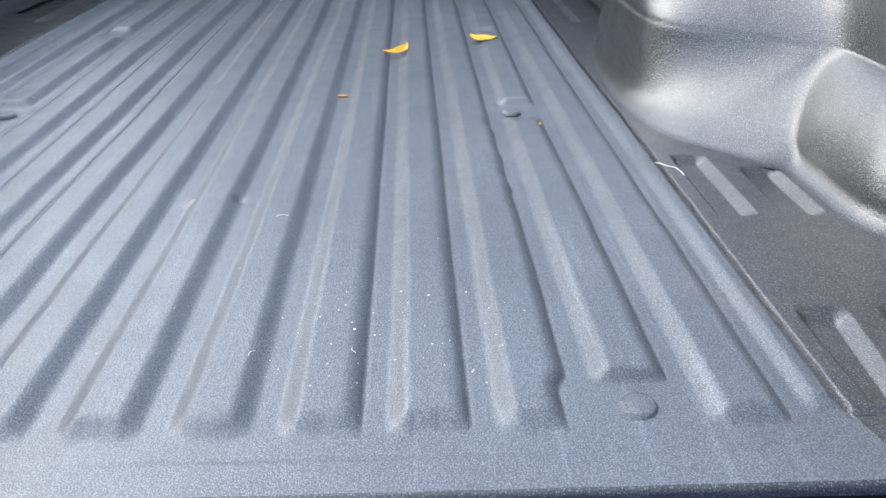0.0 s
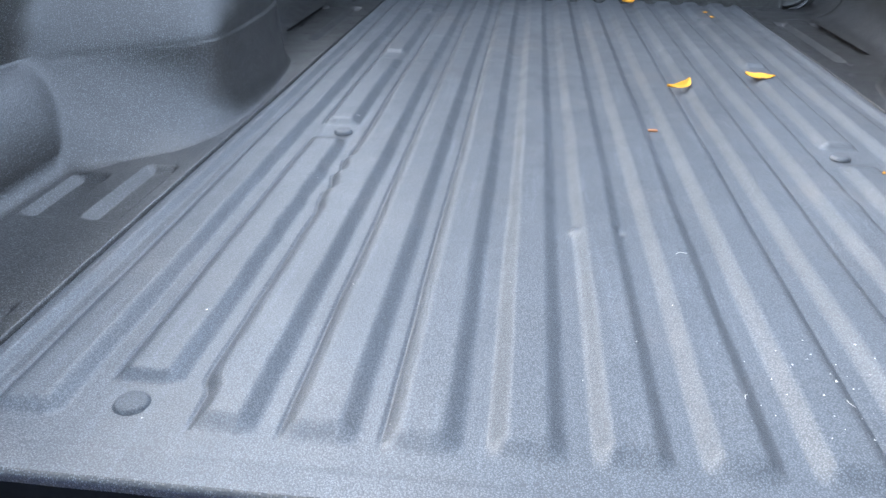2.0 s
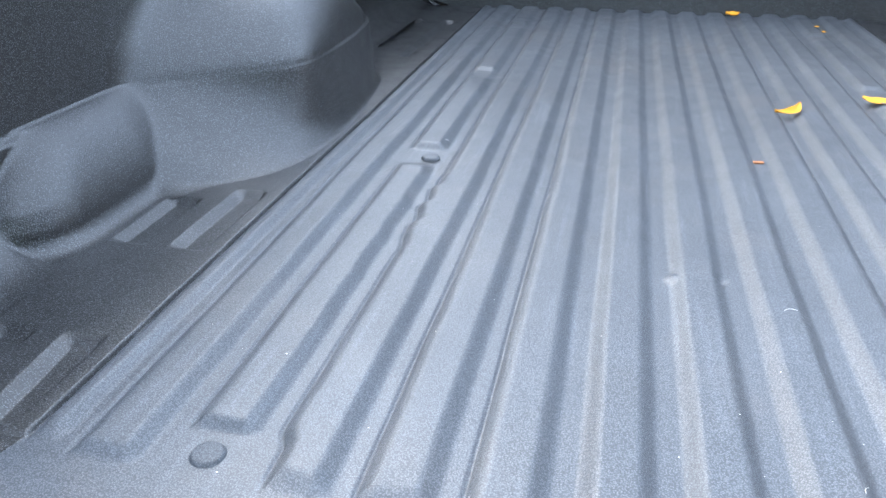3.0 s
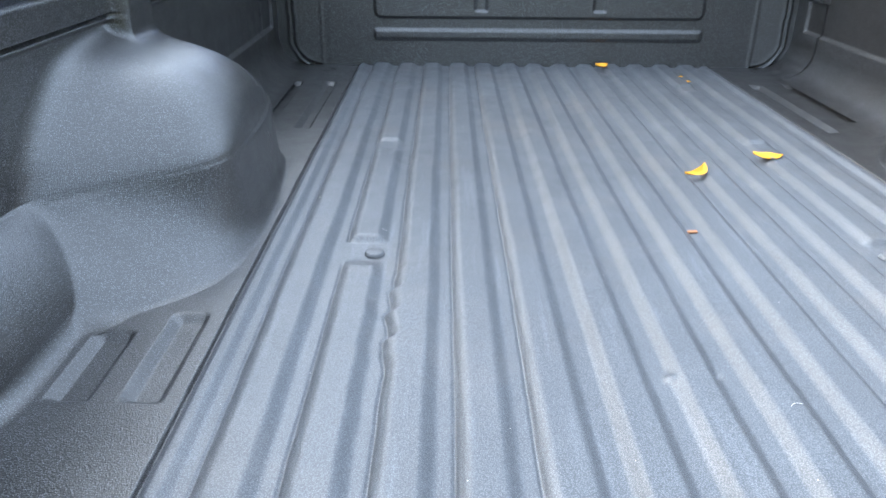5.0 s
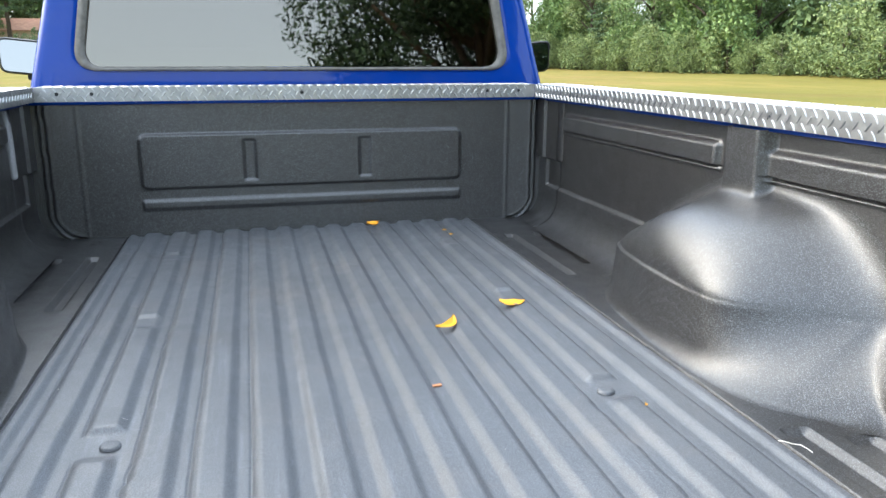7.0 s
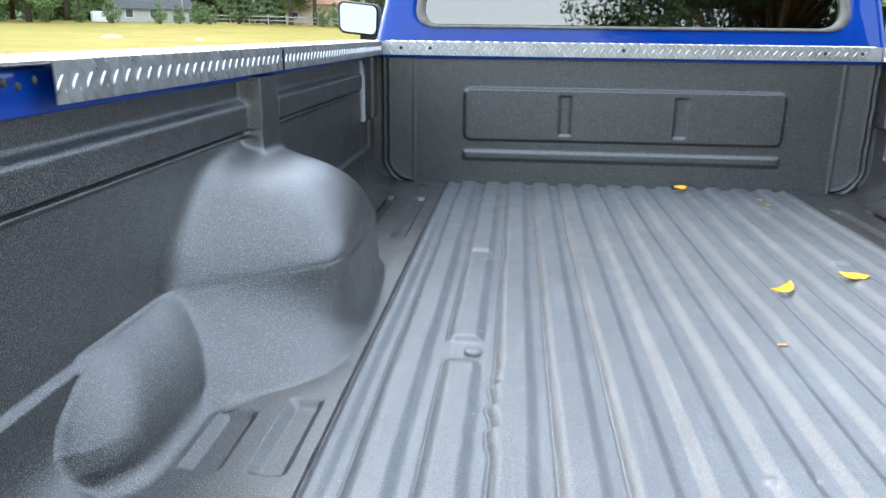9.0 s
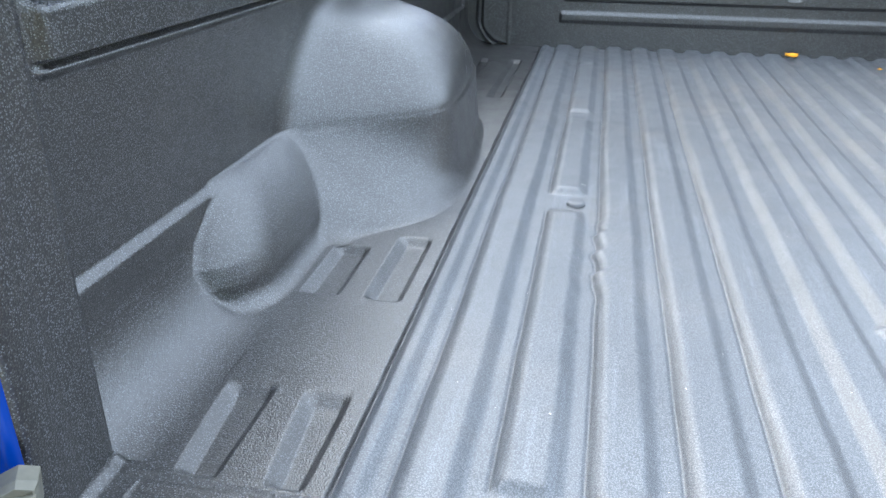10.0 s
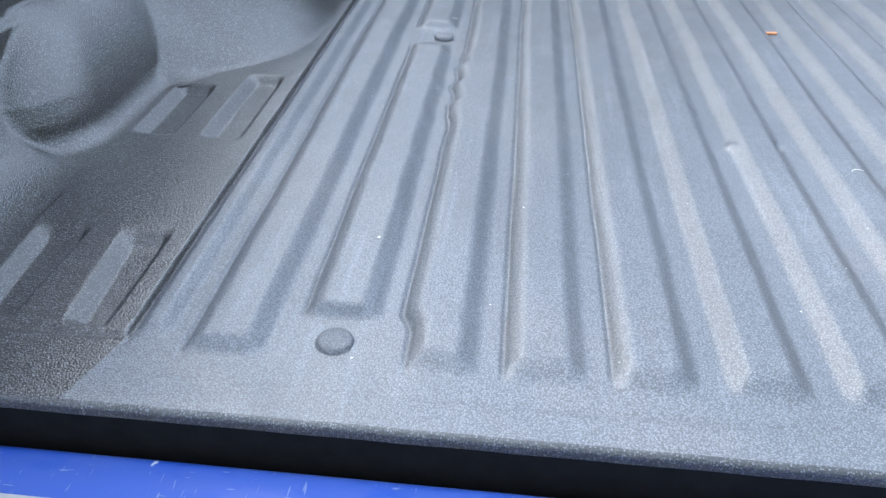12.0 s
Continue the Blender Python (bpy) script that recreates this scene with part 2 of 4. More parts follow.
def tube(points, radii, seg=8):
    bm = bmesh.new()
    rows = []
    for k, p in enumerate(points):
        p = Vector(p)
        d = (Vector(points[min(k + 1, len(points) - 1)]) - Vector(points[max(k - 1, 0)])).normalized()
        q = d.to_track_quat("Z", "Y")
        rows.append([bm.verts.new(p + q @ Vector((radii[k] * math.cos(a), radii[k] * math.sin(a), 0))) for a in (2 * math.pi * j / seg for j in range(seg))])
    for lo, hi in zip(rows, rows[1:]):
        for j in range(seg):
            bm.faces.new((lo[j], lo[(j + 1) % seg], hi[(j + 1) % seg], hi[j]))
    bm.faces.new(rows[0][::-1])
    bm.faces.new(rows[-1])
    return bm


def sstep(a, b, x):
    t = np.clip((x - a) / (b - a), 0, 1)
    return t * t * (3 - 2 * t)


def smax(a, b, k):
    return 0.5 * (a + b + np.sqrt((a - b) ** 2 + k * k))


def wobble(y, freq, amp, seed, octaves=5):
    out = np.zeros_like(y)
    rng = np.random.default_rng(seed)
    for o in range(octaves):
        out += np.sin(y * freq * 1.9 ** o + rng.uniform(0, 6.3)) * 0.62 ** o
    return amp * out


# ---- the truck ----
truck = tagged(new("pickup_truck"), "blue pickup truck with black sprayed bed liner, tailgate lowered", "truck")
REAR, FRONT, HALF = 0.066, 2.012, 0.735
PITCH = 0.0715


def floor_height(X, Y):
    Z = np.zeros_like(X)
    for k in range(-6, 7):
        c = k * PITCH
        side = 1 if k > 0 else -1
        amp = 0.0007 if abs(k) < 4 else 0.0011
        le = c - 0.0290 + wobble(Y, 7.0, amp * 0.6, 20 + k)
        re = c + 0.0290 + wobble(Y, 6.0, amp * 0.6, 60 + k)
        if abs(k) == 4:
            rough = sstep(0.40, 0.48, Y) * (1 - sstep(0.72, 0.82, Y)) + sstep(1.02, 1.1, Y) * (1 - sstep(1.22, 1.28, Y))
            jag = wobble(Y, 75.0, 0.0009, 90 + k, 3) * rough
            if side < 0:  # three torn steps in the crease
                tooth = (Y - 0.495) / 0.056
                jag = jag - 0.0062 * np.minimum((tooth % 1) / 0.8, (1 - tooth % 1) / 0.2) * ((tooth > 0) & (tooth < 3))
            kink = -side * 0.008 * (1 - sstep(0.158, 0.178, Y))
            if side > 0:
                re = re + jag + kink
            else:
                le = le + jag + kink
        if abs(k) == 5:
            rough = sstep(0.25, 0.45, Y) * (1 - sstep(0.70, 0.74, Y)) + sstep(1.05, 1.12, Y) * (1 - sstep(1.2, 1.23, Y))
            jag = wobble(Y, 70.0, 0.0008 if side < 0 else 0.0004, 120 + k, 3) * rough
            if side > 0:
                le = le + jag
            else:
                re = re + jag
        # the flank away from the middle of the bed springs from a sharp crease
        lf = 1 - (1 - np.clip((X - le - 0.002) / 0.015, 0, 1)) ** 2.2 if k < -1 else sstep(0, 0.0175, X - le)
        rf = 1 - (1 - np.clip((re - X - 0.002) / 0.015, 0, 1)) ** 2.2 if k > 1 else sstep(0, 0.0175, re - X)
        h = 0.0087 * lf * rf
        if abs(k) > 1:
            h = h - (0.0020 if k < 0 else 0.0007) * np.exp(-(((X - le - 0.001) if k < 0 else (X - re + 0.001)) / 0.0017) ** 2)
        if abs(k) == 5:
            g = np.zeros_like(Y)
            for a, b in ((0.170, 0.738), (0.803, 1.226), (1.268, 1.722), (1.762, 2.2)):
                w = 0.006 if a < 1 else 0.003
                g = np.maximum(g, sstep(a - w, a + w, Y) * (1 - sstep(b - 0.030, b + 0.008, Y)))
            h = h * np.maximum(g, 0.55 * sstep(1.0, 1.1, Y))
        elif abs(k) == 6:
            h = h * sstep(0.118, 0.135, Y)
        else:
            h = h * sstep(0.114, 0.137, Y + wobble(X, 60.0, 0.001, 7))
        Z += h
    A = np.abs(X)
    # raised flank beside the lap seam, and the side strips of the floor
    Z += 0.0055 * sstep(0.468, 0.482, A) * (1 - sstep(0.488, 0.497, A)) * sstep(0.128, 0.15, Y)
    outer = sstep(0.4985, 0.5025, A + wobble(Y, 40.0, 0.0004, 3)) * sstep(0.129, 0.132, Y)
    Z += 0.0014 * outer
    seam = np.exp(-((A - 0.4985 - wobble(Y, 45.0, 0.0004, 5)) / 0.0017) ** 2) * sstep(0.12, 0.14, Y)
    Z -= 0.0045 * seam
    for a, b, y0, y1 in ((0.517, 0.562, 0.139, 0.262), (0.586, 0.634, 0.139, 0.262), (0.518, 0.562, 0.432, 0.600), (0.588, 0.634, 0.432, 0.560),
                         (0.530, 0.566, 1.365, 1.80), (0.616, 0.656, 1.45, 1.80)):
        slant = b - 0.10 * np.maximum(0, y1 - Y) if y1 < 0.3 else b
        Z -= 0.0085 * np.clip((A - a) / 0.0075, 0, 1) * np.clip((slant - A) / 0.0125, 0, 1) * sstep(y0 - 0.003, y0 + 0.006, Y) * (1 - sstep(y1 - (0.022 if y1 < 0.3 else 0.018), y1, Y))
    # cross crease on the sill, rolled rear edge
    Z -= 0.0012 * np.exp(-((Y - 0.098 - 0.003 * np.sin(X * 4)) / 0.0012) ** 2) * (A < 0.5)
    bend = np.where(Y > 0.100, A - 0.643, 0.020 - np.hypot(np.maximum(A - 0.663, -0.020), Y - 0.100))
    corner = (A > 0.63) * np.exp(-(bend / 0.0022) ** 2) * (1 - sstep(0.121, 0.126, Y)) * (Y > 0.078)
    Z += 0.0013 * corner + 0.005 * sstep(0.661, 0.670, A) * (Y < 0.1428)
    Z -= 0.0022 * np.exp(-((Y - 0.1295 - wobble(A, 60.0, 0.0004, 8)) / 0.0014) ** 2) * sstep(0.499, 0.503, A)
    # small dents
    for dx, dy, r, d in ((-0.026, 0.474, 0.005, 0.0045), (0.022, 0.482, 0.005, -0.0045)):
        Z += d * np.exp(-(((X - dx) / r) ** 2 + ((Y - dy) / (r * 1.3)) ** 2))
    Z += wobble(X * 0.7 + Y, 9.0, 0.00025, 31) + wobble(Y * 0.6 - X, 13.0, 0.0002, 33)
    Z *= sstep(0.07, 0.1, Y)
    return Z


xs = np.unique(np.concatenate([np.arange(-0.70, 0.7001, 0.0015), np.arange(-0.506, -0.492, 0.0007), np.arange(0.492, 0.506, 0.0007)]))
ys = np.unique(np.concatenate([np.arange(0.074, 0.26, 0.0028), np.arange(0.26, 0.74, 0.0035), np.arange(0.74, 0.90, 0.0045), np.arange(0.90, FRONT + 0.01, 0.008)]))
X, Y = np.meshgrid(xs, ys, indexing="ij")
P = np.stack([X, Y, floor_height(X, Y)], -1)
# the lip rolls over and down at the rear
roll = []
for a in (18, 36, 54, 72, 90):
    roll.append((0.0715 - 0.0050 * math.sin(radians(a)), -0.0048 * (1 - math.cos(radians(a)))))
roll += [(0.0665, -0.0065), (0.0665, -0.0095)]
R = np.array([[(x, y + 0.0002 * math.sin(x * 90), z) for y, z in roll[::-1]] for x in xs])
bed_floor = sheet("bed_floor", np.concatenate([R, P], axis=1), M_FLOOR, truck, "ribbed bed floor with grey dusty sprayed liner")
bed_floor.data.materials.append(M_WALL)  # for the rear lip and the side strips lapped over the middle sheet
# its darker colour paints in shade beside the walls and on the lip
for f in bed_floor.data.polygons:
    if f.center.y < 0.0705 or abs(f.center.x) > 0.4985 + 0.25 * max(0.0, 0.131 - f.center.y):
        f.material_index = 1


def soften(D, s0, s1):
    out = D.copy()
    for axis, s in ((0, s0), (1, s1)):
        w = np.exp(-0.5 * (np.arange(-3 * s, 3 * s + 1) / s) ** 2)
        pad = [(0, 0), (0, 0)]
        pad[axis] = (3 * s, 3 * s)
        e = np.pad(out, pad, mode="edge")
        n_ = out.shape[axis]
        out = sum(wk * np.take(e, np.arange(k, k + n_), axis=axis) for k, wk in enumerate(w / w.sum()))
    return out


def side_depth(Y, Z):
    """How far the side of the bed stands in from its outermost plane."""
    start = np.interp(Z, (0.0, 0.030, 0.050, 0.075, 0.114), (0.348, 0.352, 0.359, 0.379, 0.430))
    below = (1 - sstep(0.108, 0.118, Z)) * (1 - sstep(0.0, 0.02, Y - start) * (1 - sstep(0.64, 0.66, Y)))
    wall = 0.013 * np.maximum(below, sstep(1.953, 1.961, Y))
    zone = np.maximum(sstep(0.213, 0.220, Y) * (1 - sstep(0.93, 0.94, Y)), sstep(1.085, 1.095, Y) * (1 - sstep(1.836, 1.844, Y)))
    wall = wall + zone * (0.018 * sstep(0.2845, 0.2885, Z) * (1 - sstep(0.322, 0.337, Z)) - 0.011 * np.exp(-((Z - 0.279) / 0.0045) ** 2))
    # wheel housing: a slanted rear face, a straight inner face, a level crease and a domed top
    lo = np.clip(Z / 0.117, 0, 1)
    bulge = 1.7 + 0.9 * sstep(0.80, 1.02, Y)
    t = np.clip((Z - 0.117) / 0.133, 0, 1)
    back, fore = 0.60 + 0.15 * t ** 1.2, 1.30 - 0.27 * t ** 1.1
    U = np.where(Y < 0.95, 0.60 + 0.35 * (Y - back) / (0.95 - back), 0.95 + 0.35 * (Y - 0.95) / (fore - 0.95))
    crest = np.interp(U, (0.60, 0.634, 0.69, 0.735, 0.765, 0.795, 0.83, 0.90, 1.03, 1.13, 1.20, 1.25, 1.28, 1.30), (0.0, 0.010, 0.067, 0.126, 0.166, 0.190, 0.199, 0.200, 0.193, 0.181, 0.158, 0.112, 0.055, 0.0))
    foot = np.interp(Y, (0.545, 0.575, 0.61, 0.66, 0.72, 0.83, 0.95, 1.09, 1.17, 1.24, 1.29, 1.33, 1.36), (0.0, 0.075, 0.140, 0.186, 0.206, 0.213, 0.208, 0.197, 0.182, 0.150, 0.105, 0.045, 0.0))
    well = np.where(Z < 0.117, foot * (1 - lo) ** 1.25 + crest * (1 - (1 - lo) ** 1.25), crest * np.maximum(0, 1 - t ** bulge) ** (1 / bulge))
    high = sstep(0.122, 0.165, Z)
    well = soften(well, 3, 2) * (1 - high) + soften(well, 6, 6) * high
    w = sstep(0.03, 0.15, well)
    well = well + (0.0010 + 0.0035 * sstep(0.82, 0.98, Y)) * (1 - sstep(0.1135, 0.1185, Z)) * w
    d = np.sqrt(wall ** 2 + well ** 2)
    r = 0.085 * (1 - w) + 0.040 * w * (1 - 0.5 * sstep(0.8, 1.1, Y))
    d = d + np.where(Z < r, r - np.sqrt(np.maximum(0, r * r - (r - np.minimum(Z, r)) ** 2)), 0) * (1 - 0.55 * w) * (Y > 0.1425)
    # swelling behind the housing
    q = np.maximum(0, 1 - (np.maximum(0, Z - 0.024) / 0.096) ** 1.6) ** (1 / 1.6)
    ends = (0.12 * (Y > start) + 0.88 * np.sqrt(np.maximum(0, 1 - np.clip((start + 0.085 - Y) / 0.085, 0, 1) ** 2))) * np.sqrt(np.maximum(0, 1 - np.clip((Y - 0.555) / 0.115, 0, 1) ** 2))
    rim = 0.022 - np.sqrt(np.maximum(0, 0.022 ** 2 - (0.022 - np.minimum(Z, 0.022)) ** 2))
    d = smax(d, 0.076 * q * ends + rim * sstep(0.05, 0.4, ends) - 0.02 * (ends * q <= 0), 0.008)
    # upright over the housing
    flare = 0.026 * np.exp(-np.maximum(0, Z - 0.225) / 0.018)
    post = 0.040 * sstep(0.0, 0.016, Y - (0.925 - flare)) * sstep(0, 0.016, (1.045 + flare) - Y) * sstep(0.19, 0.23, Z)
    d = smax(d, post, 0.018) - 0.003
    cheek = 0.020 * sstep(0, 0.010, Y - 1.858) * sstep(0.187, 0.197, Z) + 0.008 * sstep(0, 0.004, Y - 1.955) * sstep(0.187, 0.197, Z)
    d = np.maximum(d, cheek)
    jamb = np.where(Y < 0.1425, 0.0625 + 0.004 * sstep(0.12, 0.07, Y), 0)
    return np.maximum(d, jamb)


sy = np.unique(np.concatenate([np.arange(REAR, 0.14, 0.008), [0.1415, 0.1428], np.arange(0.146, 1.40, 0.0045), np.arange(1.40, FRONT + 0.012, 0.009), [1.868, 1.876, 1.955, 1.96]]))
sz = np.unique(np.concatenate([[0.0, 0.0001, 0.0003, 0.0006, 0.001, 0.0015], np.arange(0.002, 0.27, 0.002), np.arange(0.27, 0.292, 0.0011), np.arange(0.292, 0.368, 0.003)]))
SY, SZ = np.meshgrid(sy, sz, indexing="ij")
SD = side_depth(SY, SZ)
for s in (-1, 1):
    P = np.stack([s * (HALF - SD), SY, SZ + 0.0013 * (1 - sstep(0, 0.03, SZ))], -1)
    # the end of the side turns outwards round a small radius at the tailgate opening
    edge = []
    for a in (90, 60, 30):
        ex = P[0].copy()
        ex[:, 0] += s * 0.006 * (1 - math.cos(radians(a)))
        ex[:, 1] -= 0.006 * math.sin(radians(a))
        edge.append(ex)
    out = P[0].copy()
    out[:, 0] += s * 0.02
    out[:, 1] -= 0.006
    P = np.concatenate([np.array([out] + edge), P], axis=0)
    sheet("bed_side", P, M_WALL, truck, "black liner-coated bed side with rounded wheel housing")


# headboard
def head_y(X, Z):
    A = np.abs(X - 0.006)
    y = np.full_like(X, 2.016)
    rr = 0.022
    cx, cz = np.maximum(A - (0.457 - rr), 0), np.maximum(np.abs(Z - 0.208) - (0.078 - rr), 0)
    pan = sstep(0, 0.007, rr - np.hypot(cx, cz))
    y = y - 0.009 * pan
    for c in (-0.155, 0.172):
        y = y + 0.008 * sstep(0, 0.005, 0.0185 - np.abs(X - c)) * sstep(0, 0.005, Z - 0.149) * sstep(0, 0.005, 0.266 - Z)
    bead = sstep(0, 0.013, 0.019 - np.abs(Z - 0.087)) * sstep(0, 0.006, 0.458 - A)
    y = y - 0.0055 * bead
    y = y - 0.002 * np.exp(-((A - 0.603) / 0.004) ** 2) - 0.10 * np.maximum(0, A - 0.603)
    # welded flange that follows the side and rounds the lower corner
    q = np.where((Z < 0.075) & (A > 0.61), np.hypot(A - 0.61, Z - 0.075) + 0.61, A) + wobble(Z, 70.0, 0.0008, 4)
    y = y + 0.012 * np.exp(-((q - 0.686) / 0.004) ** 2) + 0.014 * sstep(0.690, 0.70, q)
    y = y - 0.0015 * np.exp(-((q - 0.676) / 0.003) ** 2)
    return y


hx = np.arange(-0.735, 0.7351, 0.004)
hz = np.arange(-0.004, 0.378, 0.0028)
HX, HZ = np.meshgrid(hx, hz, indexing="ij")
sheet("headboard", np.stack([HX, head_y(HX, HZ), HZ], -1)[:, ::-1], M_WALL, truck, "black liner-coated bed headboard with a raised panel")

# bolts through the floor
for s in (-1, 1):
    part("bolt", disc((s * 0.357, 0.141, 0.0), 0.0125, 0.0035), M_FLOOR, truck, "round coated bolt head", True)
    part("bolt", disc((s * 0.346, 0.762, 0.001), 0.0125, 0.0045), M_FLOOR, truck, "round coated bolt head", True)


# ---- tread plate ----
def tread(area, origin, ux, uy, pitch, wide=0.08, tall=0.0016):
    """Alternating raised lozenges over a rectangle; ux, uy: unit vectors in the sheet."""
    ux, uy, origin = Vector(ux), Vector(uy), Vector(origin)
    un = ux.cross(uy)
    V, F = [], []
    nx, ny = int(area[0] / pitch), max(1, int(round(area[1] / (pitch * 0.5))))
    oy = (area[1] - (ny - 1) * pitch * 0.5) / 2
    for i in range(nx):
        for j in range(ny):
            ang = radians(52 if j % 2 else 128)
            c = origin + ux * ((i + (0.25 if j % 2 else 0.75)) * pitch) + uy * (oy + j * pitch * 0.5)
            d, e = ux * math.cos(ang) + uy * math.sin(ang), -ux * math.sin(ang) + uy * math.cos(ang)
            L, W, H = pitch * 0.38, pitch * wide, tall
            ring = [c + d * L * a + e * W * b for a, b in ((1, 0), (0.6, 0.8), (0, 1), (-0.6, 0.8), (-1, 0), (-0.6, -0.8), (0, -1), (0.6, -0.8))]
            top = [c + d * L * a * 0.8 + e * W * b * 0.45 + un * H for a, b in ((1, 0), (0.6, 0.8), (0, 1), (-0.6, 0.8), (-1, 0), (-0.6, -0.8), (0, -1), (0.6, -0.8))]
            n0 = len(V)
            V += ring + top
            for k in range(8):
                F.append((n0 + k, n0 + (k + 1) % 8, n0 + 8 + (k + 1) % 8, n0 + 8 + k))
            F.append(tuple(range(n0 + 8, n0 + 16)))
    return V, F


def cap(parts, treads, label, name="rail_cap"):
    c = part(name, join(parts), M_PLATE, truck, label)
    V, F = [], []
    for t in treads:
        v, f = tread(*t)
        n0 = len(V)
        V += v
        F += [tuple(i + n0 for i in q) for q in f]
    tagged(link_mesh("tread", V, F, M_BAR, c, "raised bright tread bars", False), kind="stuff")
    return c


XI, XO, ZB, ZT = 0.690, 0.772, 0.374, 0.411
for s in (-1, 1):
    # painted rail under the cap: inner lip, underside, outer skin and rear end
    rail = join([box((min(s * 0.711, s * 0.79), 0.05, 0.3640), (max(s * 0.711, s * 0.79), 2.06, 0.404), 0.003),
                 box((min(s * 0.765, s * 0.80), 0.045, -0.55), (max(s * 0.765, s * 0.80), 2.06, 0.402), 0.01)])
    part("bed_rail", rail, M_BLUE, truck, "blue painted bed rail and outer panel", True)
    top = box((min(s * XI, s * XO), 0.06, ZT - 0.002), (max(s * XI, s * XO), 2.0, ZT + 0.0005))
    segs = [(0.06, 0.315), (0.392, 1.035), (1.05, 1.992)] if s < 0 else [(0.06, 1.992)]
    faces = [box((min(s * XI, s * (XI - 0.002)), a, ZB), (max(s * XI, s * (XI - 0.002)), b, ZT)) for a, b in segs]
    if s > 0:
        treads = [((XO - XI, 1.92), (XI, 0.07, ZT + 0.0005), (1, 0, 0), (0, 1, 0), 0.027, 0.14, 0.0024)]
    else:
        treads = [((XO - XI, 1.92), (-XO, 0.07, ZT + 0.0005), (1, 0, 0), (0, 1, 0), 0.027, 0.14, 0.0024)]
    for a, b in segs:
        if s < 0:
            treads.append(((b - a, ZT - ZB), (-XI + 0.002, a, ZB), (0, 1, 0), (0, 0, 1), 0.0235, 0.09, 0.0015))
        else:
            treads.append(((b - a, ZT - ZB), (XI - 0.002, b, ZB), (0, -1, 0), (0, 0, 1), 0.0235, 0.09, 0.0015))
    cap([top] + faces, treads, "bright aluminium tread plate cap on bed rail")
    # small dark screw holes
for yb, zb in ((0.335, 0.396), (0.352, 0.392), (0.374, 0.396), (1.0425, 0.395)):
    h = disc((0, 0, 0), 0.0035, 0.0015, seg=12)
    h.transform(Matrix.Translation((-0.6955, yb, zb)) @ Matrix.Rotation(radians(90), 4, "Y"))
    part("screw", h, M_BLACK, truck, "dark screw in rail", True)
capf = cap([box((-0.688, 1.994, 0.374), (0.688, 1.996, ZT)), box((-0.688, 1.996, ZT - 0.002), (0.688, 2.075, ZT + 0.0005))],
           [((1.36, 0.037), (-0.68, 1.994, 0.374), (1, 0, 0), (0, 0, 1), 0.0235, 0.10, 0.0016), ((1.36, 0.075), (-0.68, 1.998, ZT + 0.0005), (1, 0, 0), (0, 1, 0), 0.027, 0.12, 0.002)],
           "bright aluminium tread plate cap on headboard")
for xb in (-0.633, -0.549, -0.004, 0.539, 0.637):
    h = disc((0, 0, 0), 0.0045, 0.002, seg=14)
    h.transform(Matrix.Translation((xb, 1.9935, 0.394)) @ Matrix.Rotation(radians(90), 4, "X"))
    part("screw", h, M_BLACK, capf, "dark screw", True)
part("head_rail", box((-0.74, 1.999, 0.366), (0.74, 2.075, 0.405), 0.004), M_BLUE, truck, "blue rail above headboard", True)
part("bed_front_wall", box((-0.78, 2.045, -0.5), (0.78, 2.075, 0.37)), M_BLUE, truck)

# tailgate, lowered flat
gate = part("tailgate", box((-0.70, -0.47, -0.085), (0.70, 0.058, -0.030), 0.008, 3), M_GATE, truck, "lowered blue tailgate with scratched paint", True)
plate = part("tread_plate", box((-0.68, -0.44, -0.030), (0.68, 0.018, -0.027)), M_PLATE, gate, "aluminium tread plate sheet")
V, F = tread((1.34, 0.45), (-0.67, -0.436, -0.027), (1, 0, 0), (0, 1, 0), 0.040)
tagged(link_mesh("tread", V, F, M_BAR, plate, "raised tread bars", False), kind="stuff")
part("cross_sill", box((-0.74, 0.067, -0.16), (0.74, 0.132, -0.0080), 0.001), M_SILL, truck, "end sill, near-black to paint in shade under the floor lip")

